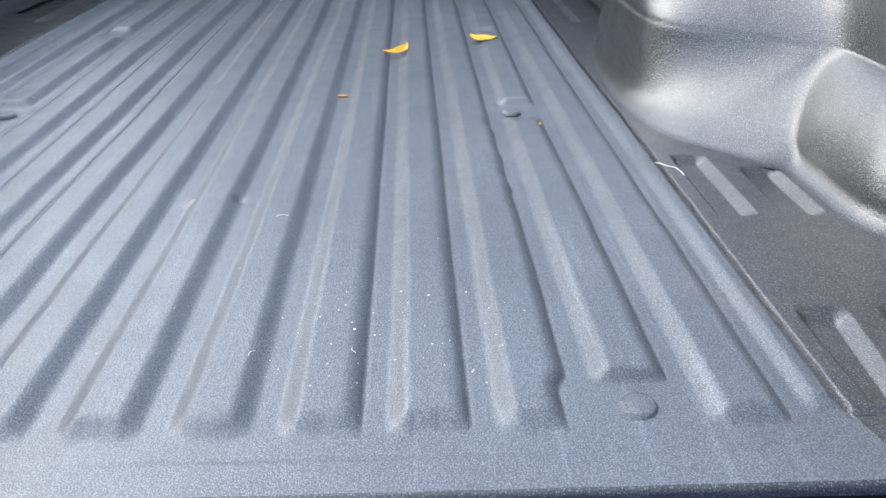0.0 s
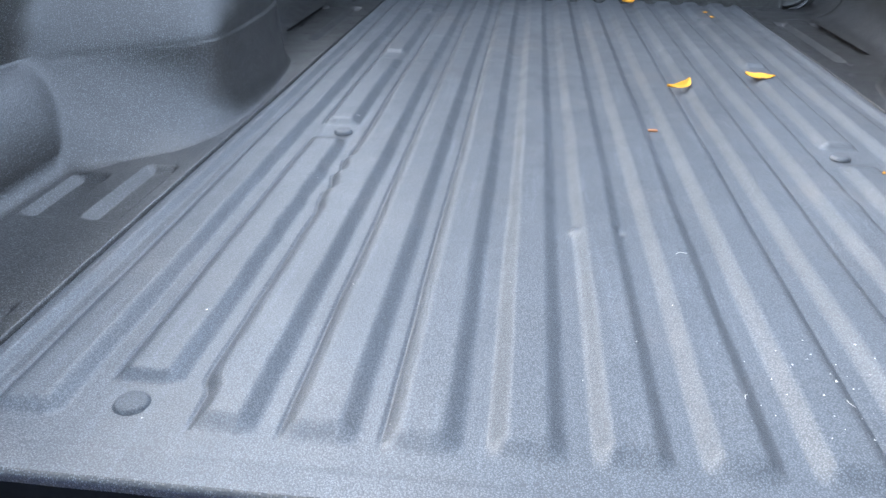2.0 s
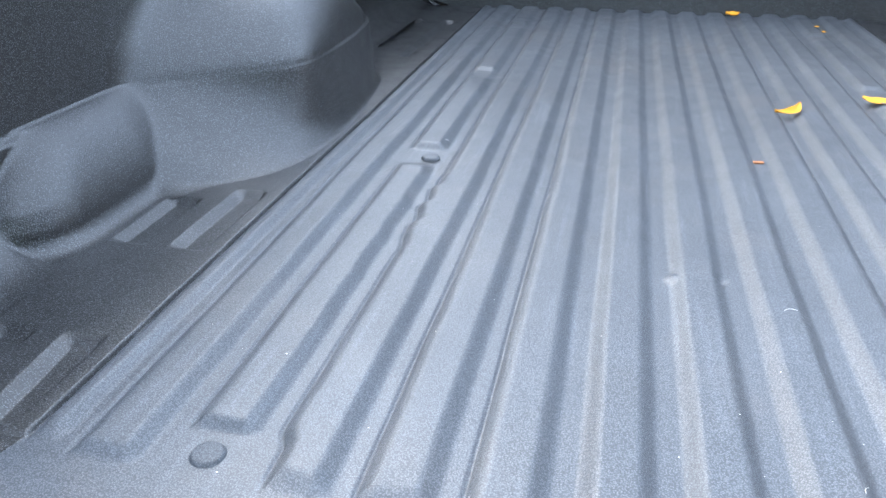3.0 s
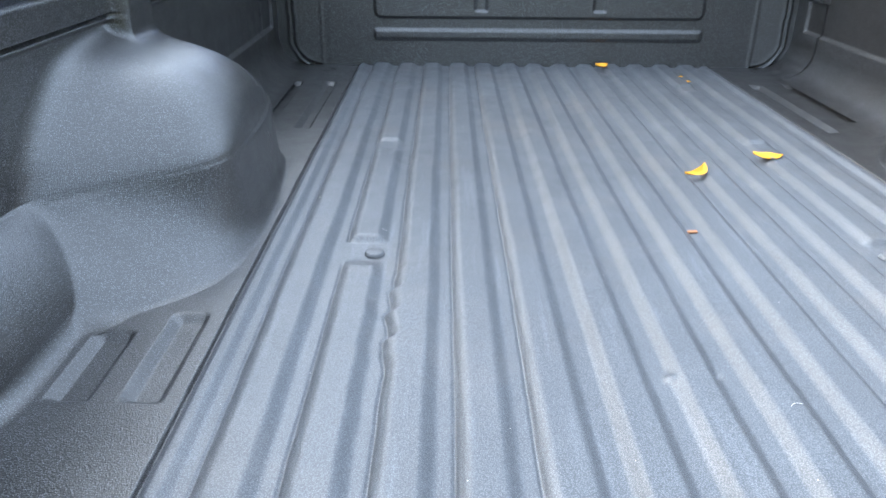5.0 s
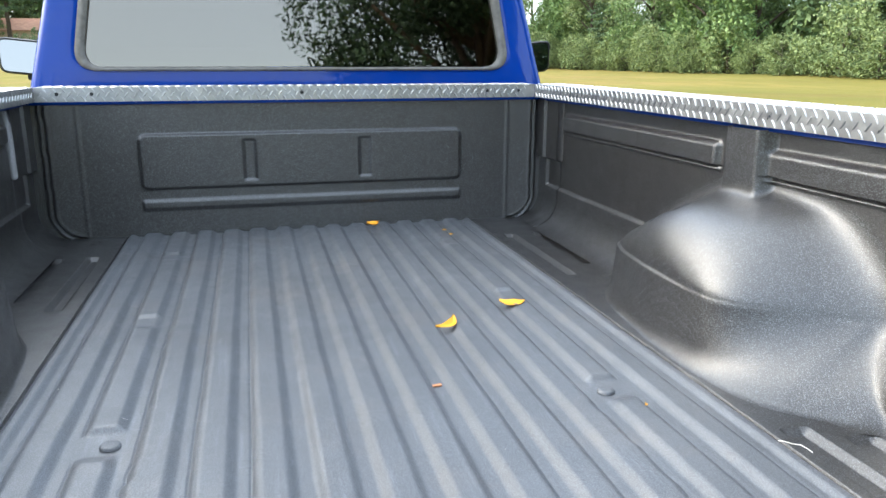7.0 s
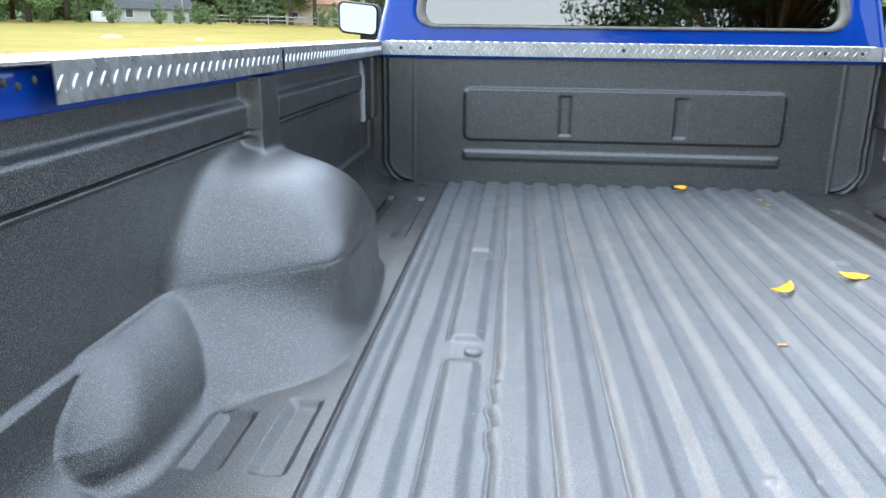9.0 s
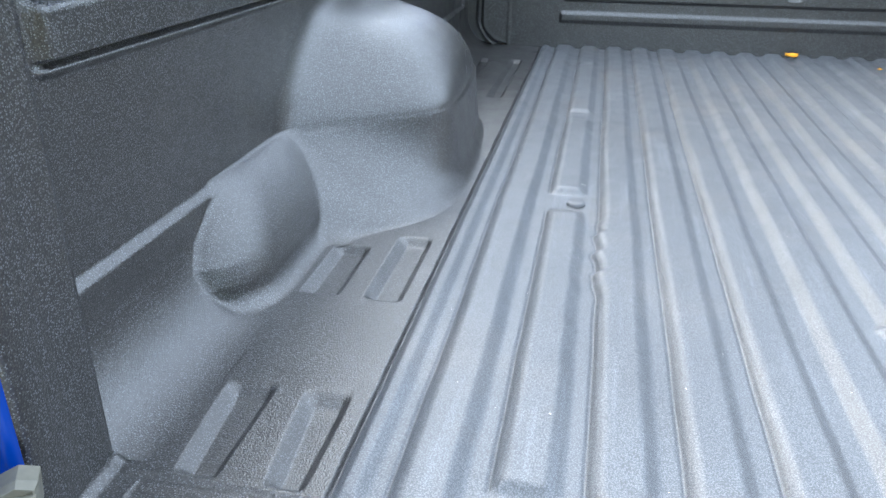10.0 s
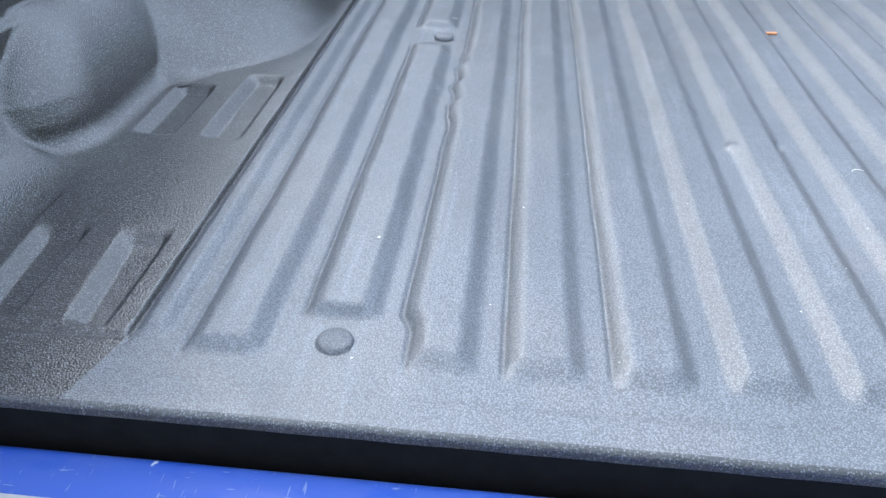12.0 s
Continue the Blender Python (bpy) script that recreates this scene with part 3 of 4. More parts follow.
# tail ends of the bed sides: painted jamb, cushion, striker, lamp
for s in (-1, 1):
    a, b = sorted((s * 0.672, s * 0.80))
    part("jamb", box((a, 0.052, -0.30), (b, 0.075, 0.405), 0.006), M_BLUE, truck, "blue painted tailgate jamb", True)
    a, b = sorted((s * 0.728, s * 0.80))
    part("tail_lamp", box((a, -0.06, -0.12), (b, 0.052, 0.02), 0.008), M_RED, truck, "red tail lamp", True)
    a, b = sorted((s * 0.693, s * 0.80))
    part("tail_post", box((a, -0.06, 0.021), (b, 0.052, 0.405), 0.012, 3), M_BLUE, truck, "blue painted corner post beside the tailgate", True)
    # six-sided cushion with a stepped, faceted face
    hexa = [(-0.684, 0.070), (-0.672, 0.083), (-0.656, 0.089), (-0.640, 0.083), (-0.643, 0.052), (-0.658, 0.037), (-0.680, 0.033)]
    cx, cz = -0.666, 0.058
    hexa = [(cx + (x + 0.662) * 0.70, cz + (z - 0.062) * 0.72) for x, z in hexa]
    bm = bmesh.new()
    rows = []
    for f, y in ((1.0, 0.054), (1.0, 0.040), (0.88, 0.034), (0.82, 0.034), (0.76, 0.036), (0.05, 0.035)):
        rows.append([bm.verts.new((-s * (cx + (x - cx) * f), y, cz + (z - cz) * f)) for x, z in hexa])
    for lo, hi in zip(rows, rows[1:]):
        for k in range(len(hexa)):
            bm.faces.new((lo[k], lo[(k + 1) % len(hexa)], hi[(k + 1) % len(hexa)], hi[k]))
    bm.faces.new(rows[-1])
    turned = Matrix.Translation((s * 0.660, 0.036, 0)) @ Matrix.Rotation(radians(-s * 32), 4, "Z") @ Matrix.Translation((-s * 0.666, -0.044, 0))
    bm.transform(turned)
    stop = part("bump_stop", bm, M_CLOUDY, truck, "cloudy grey plastic tailgate cushion")
    a, b = sorted((s * 0.675, s * 0.652))
    for zr in (0.066, 0.050):
        ridge = box((a, 0.032, zr), (b, 0.036, zr + 0.002), 0.001)
        ridge.transform(turned)
        part("ridge", ridge, M_CLOUDY, stop)
    # round-topped striker bracket with a countersunk bolt
    bm = bmesh.new()
    prof = [(-0.012, -0.055), (0.012, -0.055), (0.012, 0.008)] + [(0.012 * math.cos(radians(a)), 0.008 + 0.012 * math.sin(radians(a))) for a in range(20, 180, 20)] + [(-0.012, 0.008)]
    R = [[bm.verts.new((s * 0.684 + x * f * 0.70, y, z * f * 0.85 - 0.004)) for x, z in prof] for y, f in ((0.0525, 1.0), (0.0495, 1.0), (0.0482, 0.90))]
    for lo, hi in zip(R, R[1:]):
        for k in range(len(prof)):
            bm.faces.new((lo[k], lo[(k + 1) % len(prof)], hi[(k + 1) % len(prof)], hi[k]))
    bm.faces.new(R[-1])
    strike = part("striker", bm, M_STEEL, truck, "pale steel latch striker bracket")
    h = disc((0, 0, 0), 0.0042, 0.0012, seg=18)
    h.transform(Matrix.Translation((s * 0.684, 0.0483, 0.003)) @ Matrix.Rotation(radians(90), 4, "X"))
    part("bolt", h, M_WORN, strike, "dull grey countersunk bolt", True)
# ---- cab ----
cab = tagged(new("cab"))
cab.parent = truck
cab.location = (0.02, 0, 0)


def ring(half_bottom, half_top, z0, z1, r, count=24):
    """A rounded trapezium in x and z, counter-clockwise from the lower left."""
    corners = [(-half_bottom, z0), (half_bottom, z0), (half_top, z1), (-half_top, z1)]
    pts = []
    for k in range(4):
        p, a, b = Vector(corners[k]), Vector(corners[k - 1]), Vector(corners[(k + 1) % 4])
        d0, d1 = (a - p).normalized(), (b - p).normalized()
        rad = r[k]
        for j in range(count):
            t = j / (count - 1)
            q = (p + d0 * rad) * (1 - t) ** 2 + p * 2 * t * (1 - t) + (p + d1 * rad) * t * t
            pts.append(q)
    return pts


def cab_y(z):
    return 2.14 + 0.10 * max(0, z - 0.40)


outer = ring(0.815, 0.625, 0.2, 0.985, (0.03, 0.03, 0.13, 0.13))
hole = ring(0.634, 0.565, 0.457, 0.885, (0.07, 0.07, 0.09, 0.09))
bm = bmesh.new()
mid = Vector((0, 0.60))
rows = []
for pts, f, dy in ((outer, 1.0, None), (outer, 1.0, 0.075), (outer, 0.998, 0.05), (outer, 0.992, 0.028), (outer, 0.981, 0.011), (outer, 0.966, 0.002), (outer, 0.95, 0.0), (hole, 1.05, 0.0), (hole, 1.012, 0.0), (hole, 1.0, 0.004), (hole, 0.998, 0.05)):
    rows.append([bm.verts.new((q.x, 2.9 if dy is None else cab_y(q.y) + dy, q.y)) for q in (mid + (p - mid) * f for p in pts)])
for lo, hi in zip(rows, rows[1:]):
    for k in range(len(lo)):
        bm.faces.new((lo[k], lo[(k + 1) % len(lo)], hi[(k + 1) % len(lo)], hi[k]))
bm.faces.new(rows[0])
part("cab_shell", bm, M_BLUE, cab, "glossy blue cab shell", True)


def band(pts, w, y0, y1):
    bm = bmesh.new()
    c = Vector((0, 0.67))
    inner = [p + (c - p).normalized() * w for p in pts]
    R = [[bm.verts.new((p.x, cab_y(p.y) + dy, p.y)) for p in src] for src, dy in ((pts, y1), (pts, y0), (inner, y0), (inner, y1))]
    for lo, hi in zip(R, R[1:] + R[:1]):
        for k in range(len(lo)):
            bm.faces.new((lo[k], lo[(k + 1) % len(lo)], hi[(k + 1) % len(lo)], hi[k]))
    return bm


rear = tagged(new("rear_window"))
rear.parent = cab
part("window_seal", band(ring(0.638, 0.568, 0.451, 0.888, (0.07, 0.07, 0.09, 0.09)), 0.026, -0.006, 0.02), M_SEAL, rear, "weathered grey window seal", True)
pane_pts = ring(0.628, 0.56, 0.462, 0.880, (0.065, 0.065, 0.085, 0.085))
bm = bmesh.new()
fr = [bm.verts.new((p.x, cab_y(p.y) + 0.008, p.y)) for p in pane_pts]
bk = [bm.verts.new((p.x, cab_y(p.y) + 0.012, p.y)) for p in pane_pts]
bm.faces.new(fr)
bm.faces.new(bk[::-1])
for k in range(len(fr)):
    bm.faces.new((fr[k], fr[(k + 1) % len(fr)], bk[(k + 1) % len(fr)], bk[k]))
part("pane", bm, M_GLASS, rear, "dark tinted glass")
for xc in (-0.36, 0.36):
    part("seat", join([box((xc - 0.25, 2.30, -0.1), (xc + 0.25, 2.45, 0.52), 0.04), box((xc - 0.13, 2.32, 0.54), (xc + 0.13, 2.42, 0.70), 0.04)]), M_SEAT, cab, "dark cloth seat", True)
for s in (-1, 1):
    cx = s * (1.02 if s < 0 else 1.10)
    shell = [(p.x, p.y) for p in ring(0.088, 0.092, -0.068, 0.066, (0.03, 0.03, 0.03, 0.03), 6)]
    shell = [(x, z - 0.10 * x) for x, z in shell]
    count = len(shell)
    bm = bmesh.new()
    rows = [[bm.verts.new((cx - s * x * f, y, 0.492 + z * f)) for x, z in shell] for f, y in ((0.90, 3.186), (0.97, 3.180), (1.03, 3.19), (1.04, 3.22), (0.9, 3.27), (0.6, 3.29))]
    for lo, hi in zip(rows, rows[1:]):
        for k in range(count):
            bm.faces.new((lo[k], lo[(k + 1) % count], hi[(k + 1) % count], hi[k]))
    bm.faces.new(rows[0])
    bm.faces.new(rows[-1])
    m = part("door_mirror", bm, M_BLACK, cab, "black door mirror housing with a thick rim")
    bm = bmesh.new()
    rows = [[bm.verts.new((cx - s * x * 0.89, y + 0.08 * (z + 0.08), 0.492 + z * 0.89)) for x, z in shell] for y in (3.168, 3.19)]
    for k in range(count):
        bm.faces.new((rows[0][k], rows[0][(k + 1) % count], rows[1][(k + 1) % count], rows[1][k]))
    bm.faces.new(rows[0])
    bm.faces.new(rows[1])
    part("mirror_glass", bm, M_MIRROR, m, "grey reflecting glass")
    part("mirror_arm", box((min(cx, s * 0.75), 3.2, 0.40), (max(cx, s * 0.75), 3.25, 0.425), 0.008), M_BLACK, cab)
part("door_panels", box((-0.80, 2.2, -0.45), (0.80, 3.6, 0.36), 0.03), M_BLUE, cab, "", True)

# ---- ground ----
gr = np.concatenate([[0.0], np.geomspace(1.0, 1500.0, 90)])
ga = np.linspace(0, 2 * math.pi, 145)
GR, GA = np.meshgrid(gr, ga, indexing="ij")
GX, GY = GR * np.cos(GA), GR * np.sin(GA) + 1.0
rise = 2.3 * sstep(45, 125, GR) * sstep(0.25, -0.35, GX / np.maximum(GR, 1))
GZ = -0.80 + rise + wobble(GX * 0.05, 1.3, 0.05, 2) + wobble(GY * 0.05, 1.1, 0.05, 9)
ground = sheet("ground", np.stack([GX, GY, GZ], -1), M_GRASS, None, "dry yellow-green mown field")
tagged(ground, category="field", kind="structure")


def ground_z(x, y):
    r = math.hypot(x, y - 1)
    return float(-0.80 + 2.3 * sstep(45, 125, np.float64(r)) * sstep(0.25, -0.35, np.float64(x / max(r, 1)))) - 0.1


# ---- trees ----
def leaf_cloud(centres, sizes, count, leaf, rng, flat=1.0):
    """Many small folded leaf blades scattered through clumps."""
    c = np.array(centres)[rng.integers(0, len(centres), count)]
    k = rng.integers(0, len(centres), count)
    c, s = np.array(centres)[k], np.array(sizes)[k][:, None]
    d = rng.normal(size=(count, 3))
    d /= np.linalg.norm(d, axis=1)[:, None]
    p = c + d * s * rng.uniform(0.35, 1.0, (count, 1)) ** 0.6 * np.array([1, 1, flat])
    a = rng.normal(size=(count, 3))
    a /= np.linalg.norm(a, axis=1)[:, None]
    b = np.cross(a, rng.normal(size=(count, 3)))
    b /= np.linalg.norm(b, axis=1)[:, None]
    L = leaf * rng.uniform(0.6, 1.3, (count, 1))
    V = np.stack([p - a * L, p + b * L * 0.42, p + a * L, p - b * L * 0.42], 1).reshape(-1, 3)
    return V, [(4 * i, 4 * i + 1, 4 * i + 2, 4 * i + 3) for i in range(count)]


def broad_tree(name, h, r, seed, count, leaf, material, low=0.12, label="", clumps=46, shape=None):
    rng = np.random.default_rng(seed)
    t = new(name)
    trunk = [tube([(0, 0, -0.2), (0.05 * h * 0.1, 0, h * 0.2), (0, 0.02 * h, h * 0.45), (0.02 * h, 0, h * 0.75)], [h * 0.03, h * 0.024, h * 0.017, h * 0.006], 9)]
    cen, siz = [], []
    for k in range(clumps):
        a, zz = rng.uniform(0, 6.28), rng.uniform(low, 0.95)
        full = r * math.sqrt(max(0.03, 1 - ((zz - 0.5) / 0.52) ** 2)) if shape is None else float(np.interp(zz * h, *shape))
        rad = full * rng.uniform(0.45, 0.95) if shape is None else full * math.sqrt(rng.uniform(0.02, 0.9))
        p = (rad * math.cos(a), rad * math.sin(a), zz * h)
        cen.append(p)
        siz.append(r * rng.uniform(0.2, 0.36) if shape is None else min(1.7, 0.2 + full * 0.3) * rng.uniform(0.7, 1.0))
        if k % 3 == 0:
            z0 = max(0.15, zz - 0.22) * h
            trunk.append(tube([(0, 0, z0), (p[0] * 0.5, p[1] * 0.5, (z0 + p[2]) / 2 + 0.02 * h), p], [h * 0.010, h * 0.007, h * 0.003], 6))
    part("trunk", join(trunk), M_BARK, t, "", True)
    V, F = leaf_cloud(cen, siz, count, leaf, rng)
    link_mesh("crown", V, F, material, t, "", False)
    return tagged(t, label or "leafy green broadleaf tree", "tree")


def pine_tree(name, h, seed, count, leaf, bare=0.12):
    """A straight trunk with whorls of level, slightly drooping boughs."""
    rng = np.random.default_rng(seed)
    t = new(name)
    trunk = [tube([(0, 0, -0.2), (0.1, 0, h * 0.5), (0, 0.1, h)], [h * 0.018, h * 0.012, h * 0.003], 8)]
    cen, siz = [], []
    z = bare * h
    while z < h * 0.97:
        f = z / h
        reach = h * 0.22 * (1.06 - f) ** 0.75 * min(1.0, 0.55 + 1.6 * (f - bare))
        for a in np.arange(0, 6.28, 1.15) + rng.uniform(0, 1.1):
            R = reach * rng.uniform(0.65, 1.12)
            tip = (R * math.cos(a), R * math.sin(a), z - 0.10 * R + rng.uniform(-0.2, 0.2))
            if rng.uniform() < 0.5:
                trunk.append(tube([(0, 0, z), tip], [h * 0.004, h * 0.0012], 4))
            for u in (0.42, 0.72, 0.97):
                cen.append((tip[0] * u, tip[1] * u, z + (tip[2] - z) * u + 0.06 * h * 0.1))
                siz.append(max(0.35, R * rng.uniform(0.20, 0.32)))
        z += h * rng.uniform(0.045, 0.07)
    part("trunk", join(trunk), M_BARK, t, "", True)
    V, F = leaf_cloud(cen, siz, count, leaf, rng, 0.38)
    link_mesh("crown", V, F, M_PINE, t, "", False)
    return tagged(t, "tall dark green pine tree", "tree")


big = broad_tree("shade_tree", 15.0, 6.2, 5, 130000, 0.10, M_SHADE, 0.10, "large dense shade tree behind the truck", 150, ((1.2, 4.0, 8.0, 12.0, 15.0), (2.2, 4.4, 5.8, 5.2, 1.5)))
big.matrix_basis = pose(6.9, -18.0, -0.8)
side = broad_tree("shade_tree", 15.0, 6.2, 6, 26000, 0.22, M_SHADE, 0.08, "tall leafy shade tree beside the field track", 110, ((1.0, 4.0, 8.0, 12.0, 15.0), (2.5, 5.2, 6.2, 5.2, 1.5)))
side.matrix_basis = pose(19.0, -11.0, -0.8)
OAK, YOUNG, PINE, PINE_LOW, SHRUB, EDGE, FILL = range(7)
kinds = [broad_tree("broadleaf_tree", 13, 5.0, 11, 11000, 0.20, M_OAK, 0.2), broad_tree("broadleaf_tree", 10, 4.4, 12, 11000, 0.15, M_SHRUB, 0.05, "light green leafy tree at the wood's edge"),
         pine_tree("pine_tree", 18, 13, 11000, 0.20, 0.30), pine_tree("pine_tree", 13, 14, 11000, 0.17, 0.08),
         broad_tree("shrub", 3.6, 2.4, 15, 5500, 0.11, M_SHRUB, 0.02, "leafy green shrub at field edge"), broad_tree("shrub", 2.6, 1.1, 17, 1800, 0.10, M_HEDGE, 0.02, "dark green rounded garden shrub"),
         broad_tree("broadleaf_tree", 13, 5.5, 18, 1500, 0.62, M_OAK, 0.05)]
for k in kinds:
    tagged(k, group="shrubs" if k.name.startswith("shrub") else "trees at the field's edge")
rng = random.Random(4)
placed = [0] * len(kinds)


def plant(kind, x, y, scale):
    m = pose(x, y, ground_z(x, y), 0, 0, rng.uniform(0, 360)) @ Matrix.Diagonal((scale, scale, scale * rng.uniform(0.92, 1.1), 1))
    if placed[kind] == 0:
        kinds[kind].matrix_basis = m
    else:
        copy_thing(kinds[kind], m).matrix_basis = m
    placed[kind] += 1


def polar(kind, angle, d, scale):
    plant(kind, d * math.cos(radians(angle)), d * math.sin(radians(angle)), scale)


# across the field beside the cab: pines and broadleaf trees round the two houses
for k in range(40):
    a = 96.5 + k * 0.86 + rng.uniform(-0.35, 0.35)
    near = not (101.8 < a < 106.3 or 111.0 < a < 120.5)
    polar(rng.choice((PINE, PINE, OAK)), a, rng.uniform(121, 132) if near else rng.uniform(139, 152), rng.uniform(0.95, 1.35))
for a, d, kind, scale in ((123.4, 106, OAK, 1.05), (126.5, 108, OAK, 1.1), (110.2, 110, PINE_LOW, 1.0), (108.2, 112, PINE_LOW, 1.15), (106.6, 114, PINE, 1.1),
                          (104.9, 118, PINE, 1.0), (101.0, 112, PINE, 1.1), (100.0, 116, PINE_LOW, 1.1), (98.6, 113, PINE, 1.05)):
    polar(kind, a, d, scale)
for a, d, scale in ((120.4, 107, 1.0), (118.4, 106, 1.1), (115.4, 105, 0.9), (114.2, 107, 0.8), (112.9, 107, 1.1), (112.1, 106, 0.9), (104.3, 107, 1.0), (103.2, 108, 1.2), (122.4, 105, 1.0), (125.2, 105, 1.2), (127.4, 104, 1.2)):
    polar(EDGE, a, d, scale)
# the leafy wood along the near side of the field
for k in range(30):
    plant(rng.choice((OAK, YOUNG, PINE_LOW, YOUNG)), rng.uniform(43, 52), 22 + k * 3.0 + rng.uniform(-1.2, 1.2), rng.uniform(0.85, 1.2))
for k in range(24):
    plant(SHRUB, rng.uniform(39.0, 42.5) + 0.07 * k, 26 + k * 3.5 + rng.uniform(-1.6, 1.6), rng.uniform(0.5, 1.3))
for k in range(9):
    plant(OAK, 44 - k * 5.5 + rng.uniform(-1, 1), 118 + rng.uniform(-4, 8), rng.uniform(1.0, 1.3))
# the rest of the tree line round the field
for k in range(62):
    a = 133 + k * 4.3 + rng.uniform(-1.2, 1.2)
    if not 248 < a < 278:
        polar(FILL, a, rng.uniform(75, 112), rng.uniform(0.9, 1.3))

# undergrowth that closes the foot of the woods
rw = np.random.default_rng(8)
cen, siz = [], []
for k in range(900):
    a, d = radians(rw.uniform(92, 136)), rw.uniform(140, 158)
    x, y = d * math.cos(a), d * math.sin(a)
    cen.append((x, y, ground_z(x, y) + 15.0 * rw.uniform(0, 1) ** 1.3))
    siz.append(rw.uniform(1.3, 2.6))
for k in range(260):
    x, y = rw.uniform(45, 54), rw.uniform(20, 120)
    cen.append((x, y, ground_z(x, y) + rw.uniform(0.2, 6.0)))
    siz.append(rw.uniform(1.2, 2.2))
V, F = leaf_cloud(cen, siz, 120000, 0.40, rw)
tagged(link_mesh("undergrowth", V, F, M_HEDGE, None, "dense green undergrowth along the foot of the wood", False), category="bushes", kind="stuff")

# a wooded rise far behind closes the skyline
ra = np.linspace(0, 2 * math.pi, 361)
rows = []
for d, h in ((175, -1.0), (182, 5.5), (190, 8.0), (215, 9.0)):
    hh = h + (wobble(ra * 40, 1.0, 0.5, 41) + wobble(ra * 9, 1.0, 0.7, 43)) * (h > 0)
    hh = np.where(ra > 2 * math.pi - 1e-6, hh[0], hh)
    rows.append(np.stack([d * np.cos(ra), d * np.sin(ra), hh], -1))
rise_mat = plain("far_wood", (0.085, 0.12, 0.055), 0.95, 0.5, 0.5, 0.3)
tagged(sheet("backdrop", np.array(rows), rise_mat, None, "dark green wooded rise in the far distance"), category="distant wood", kind="structure")

# ---- debris on the bed floor ----
def fallen_leaf(name, L, W, curl, m, label):
    bm = bmesh.new()
    a, b = 13, 7
    g = []
    for i in range(a):
        u = i / (a - 1)
        w = W * math.sin(math.pi * min(1, u * 0.93 + 0.05)) ** 0.8
        row = []
        for j in range(b):
            v = j / (b - 1) * 2 - 1
            row.append((L * (u - 0.5), w * v / 2 + 0.9 * L * (u - 0.5) ** 2, curl * W * (v * v) * 0.5 + 0.25 * curl * L * (u - 0.5) ** 2 + 0.0008 * math.sin(9 * u + 3 * v)))
        g.append(row)
    top = [[bm.verts.new(p) for p in row] for row in g]
    bot = [[bm.verts.new((p[0], p[1], p[2] - 0.0004)) for p in row] for row in g]
    for lay, flip in ((top, False), (bot, True)):
        for i in range(a - 1):
            for j in range(b - 1):
                q = (lay[i][j], lay[i + 1][j], lay[i + 1][j + 1], lay[i][j + 1])
                bm.faces.new(q[::-1] if flip else q)
    ob = part(name, bm, M_YELLOW, None, label, True)
    ob.matrix_world = m
    return tagged(ob, category="leaf", group="yellow leaves")


fallen_leaf("fallen_leaf", 0.056, 0.018, 0.35, pose(0.188, 1.080, 0.0100, 14, -7, 40), "curled yellow leaf on ribbed liner")
fallen_leaf("fallen_leaf", 0.052, 0.029, 0.2, pose(0.341, 1.172, 0.0088, 7, 0, -14), "flat yellow leaf on ribbed liner")
fallen_leaf("fallen_leaf", 0.036, 0.024, 0.5, pose(0.187, 1.975, 0.0095, 14, 0, 10), "small yellow leaf by the headboard")
chip = part("wood_chip", box((-0.007, -0.003, 0), (0.007, 0.003, 0.003), 0.001), M_CHIP, None, "small brown chip on liner")
tagged(chip, category="debris").matrix_world = pose(0.105, 0.842, 0.0006, 0, 0, 8)
pts = [(0.490, 0.560, 0.007), (0.494, 0.552, 0.009), (0.501, 0.546, 0.008), (0.508, 0.541, 0.0085), (0.513, 0.533, 0.006), (0.514, 0.526, 0.005)]
tagged(part("fibre", tube(pts, [0.0006] * 6, 6), M_STRING, None, "pale curled fibre on liner", True), category="debris")

for x, y, L, turn in ((0.373, 1.853, 0.014, 20), (0.382, 1.824, 0.016, -35), (0.376, 0.695, 0.008, 60)):
    z = float(floor_height(np.array([[x]]), np.array([[y]]))[0, 0])
    fallen_leaf("leaf_scrap", L, L * 0.5, 0.3, pose(x, y, z + 0.002, 6, 0, turn), "tiny dry scrap of yellow leaf on liner")
for x, y, L, turn in ((0.077, 0.423, 0.006, 20), (-0.339, 0.833, 0.008, 130), (0.161, 0.199, 0.004, 120), (0.087, 0.198, 0.0035, 70)):
    z = float(floor_height(np.array([[x]]), np.array([[y]]))[0, 0])
    curl = tube([(-L, 0, 0.0012), (-0.4 * L, 0.25 * L, 0.0018), (0.3 * L, 0.22 * L, 0.0015), (L, -0.2 * L, 0.001)], [0.00028] * 4, 5)
    bit = part("fibre", curl, M_STRING, None, "short pale curled fibre on liner", True)
    tagged(bit, category="debris").matrix_world = pose(x, y, z, 0, 0, turn)

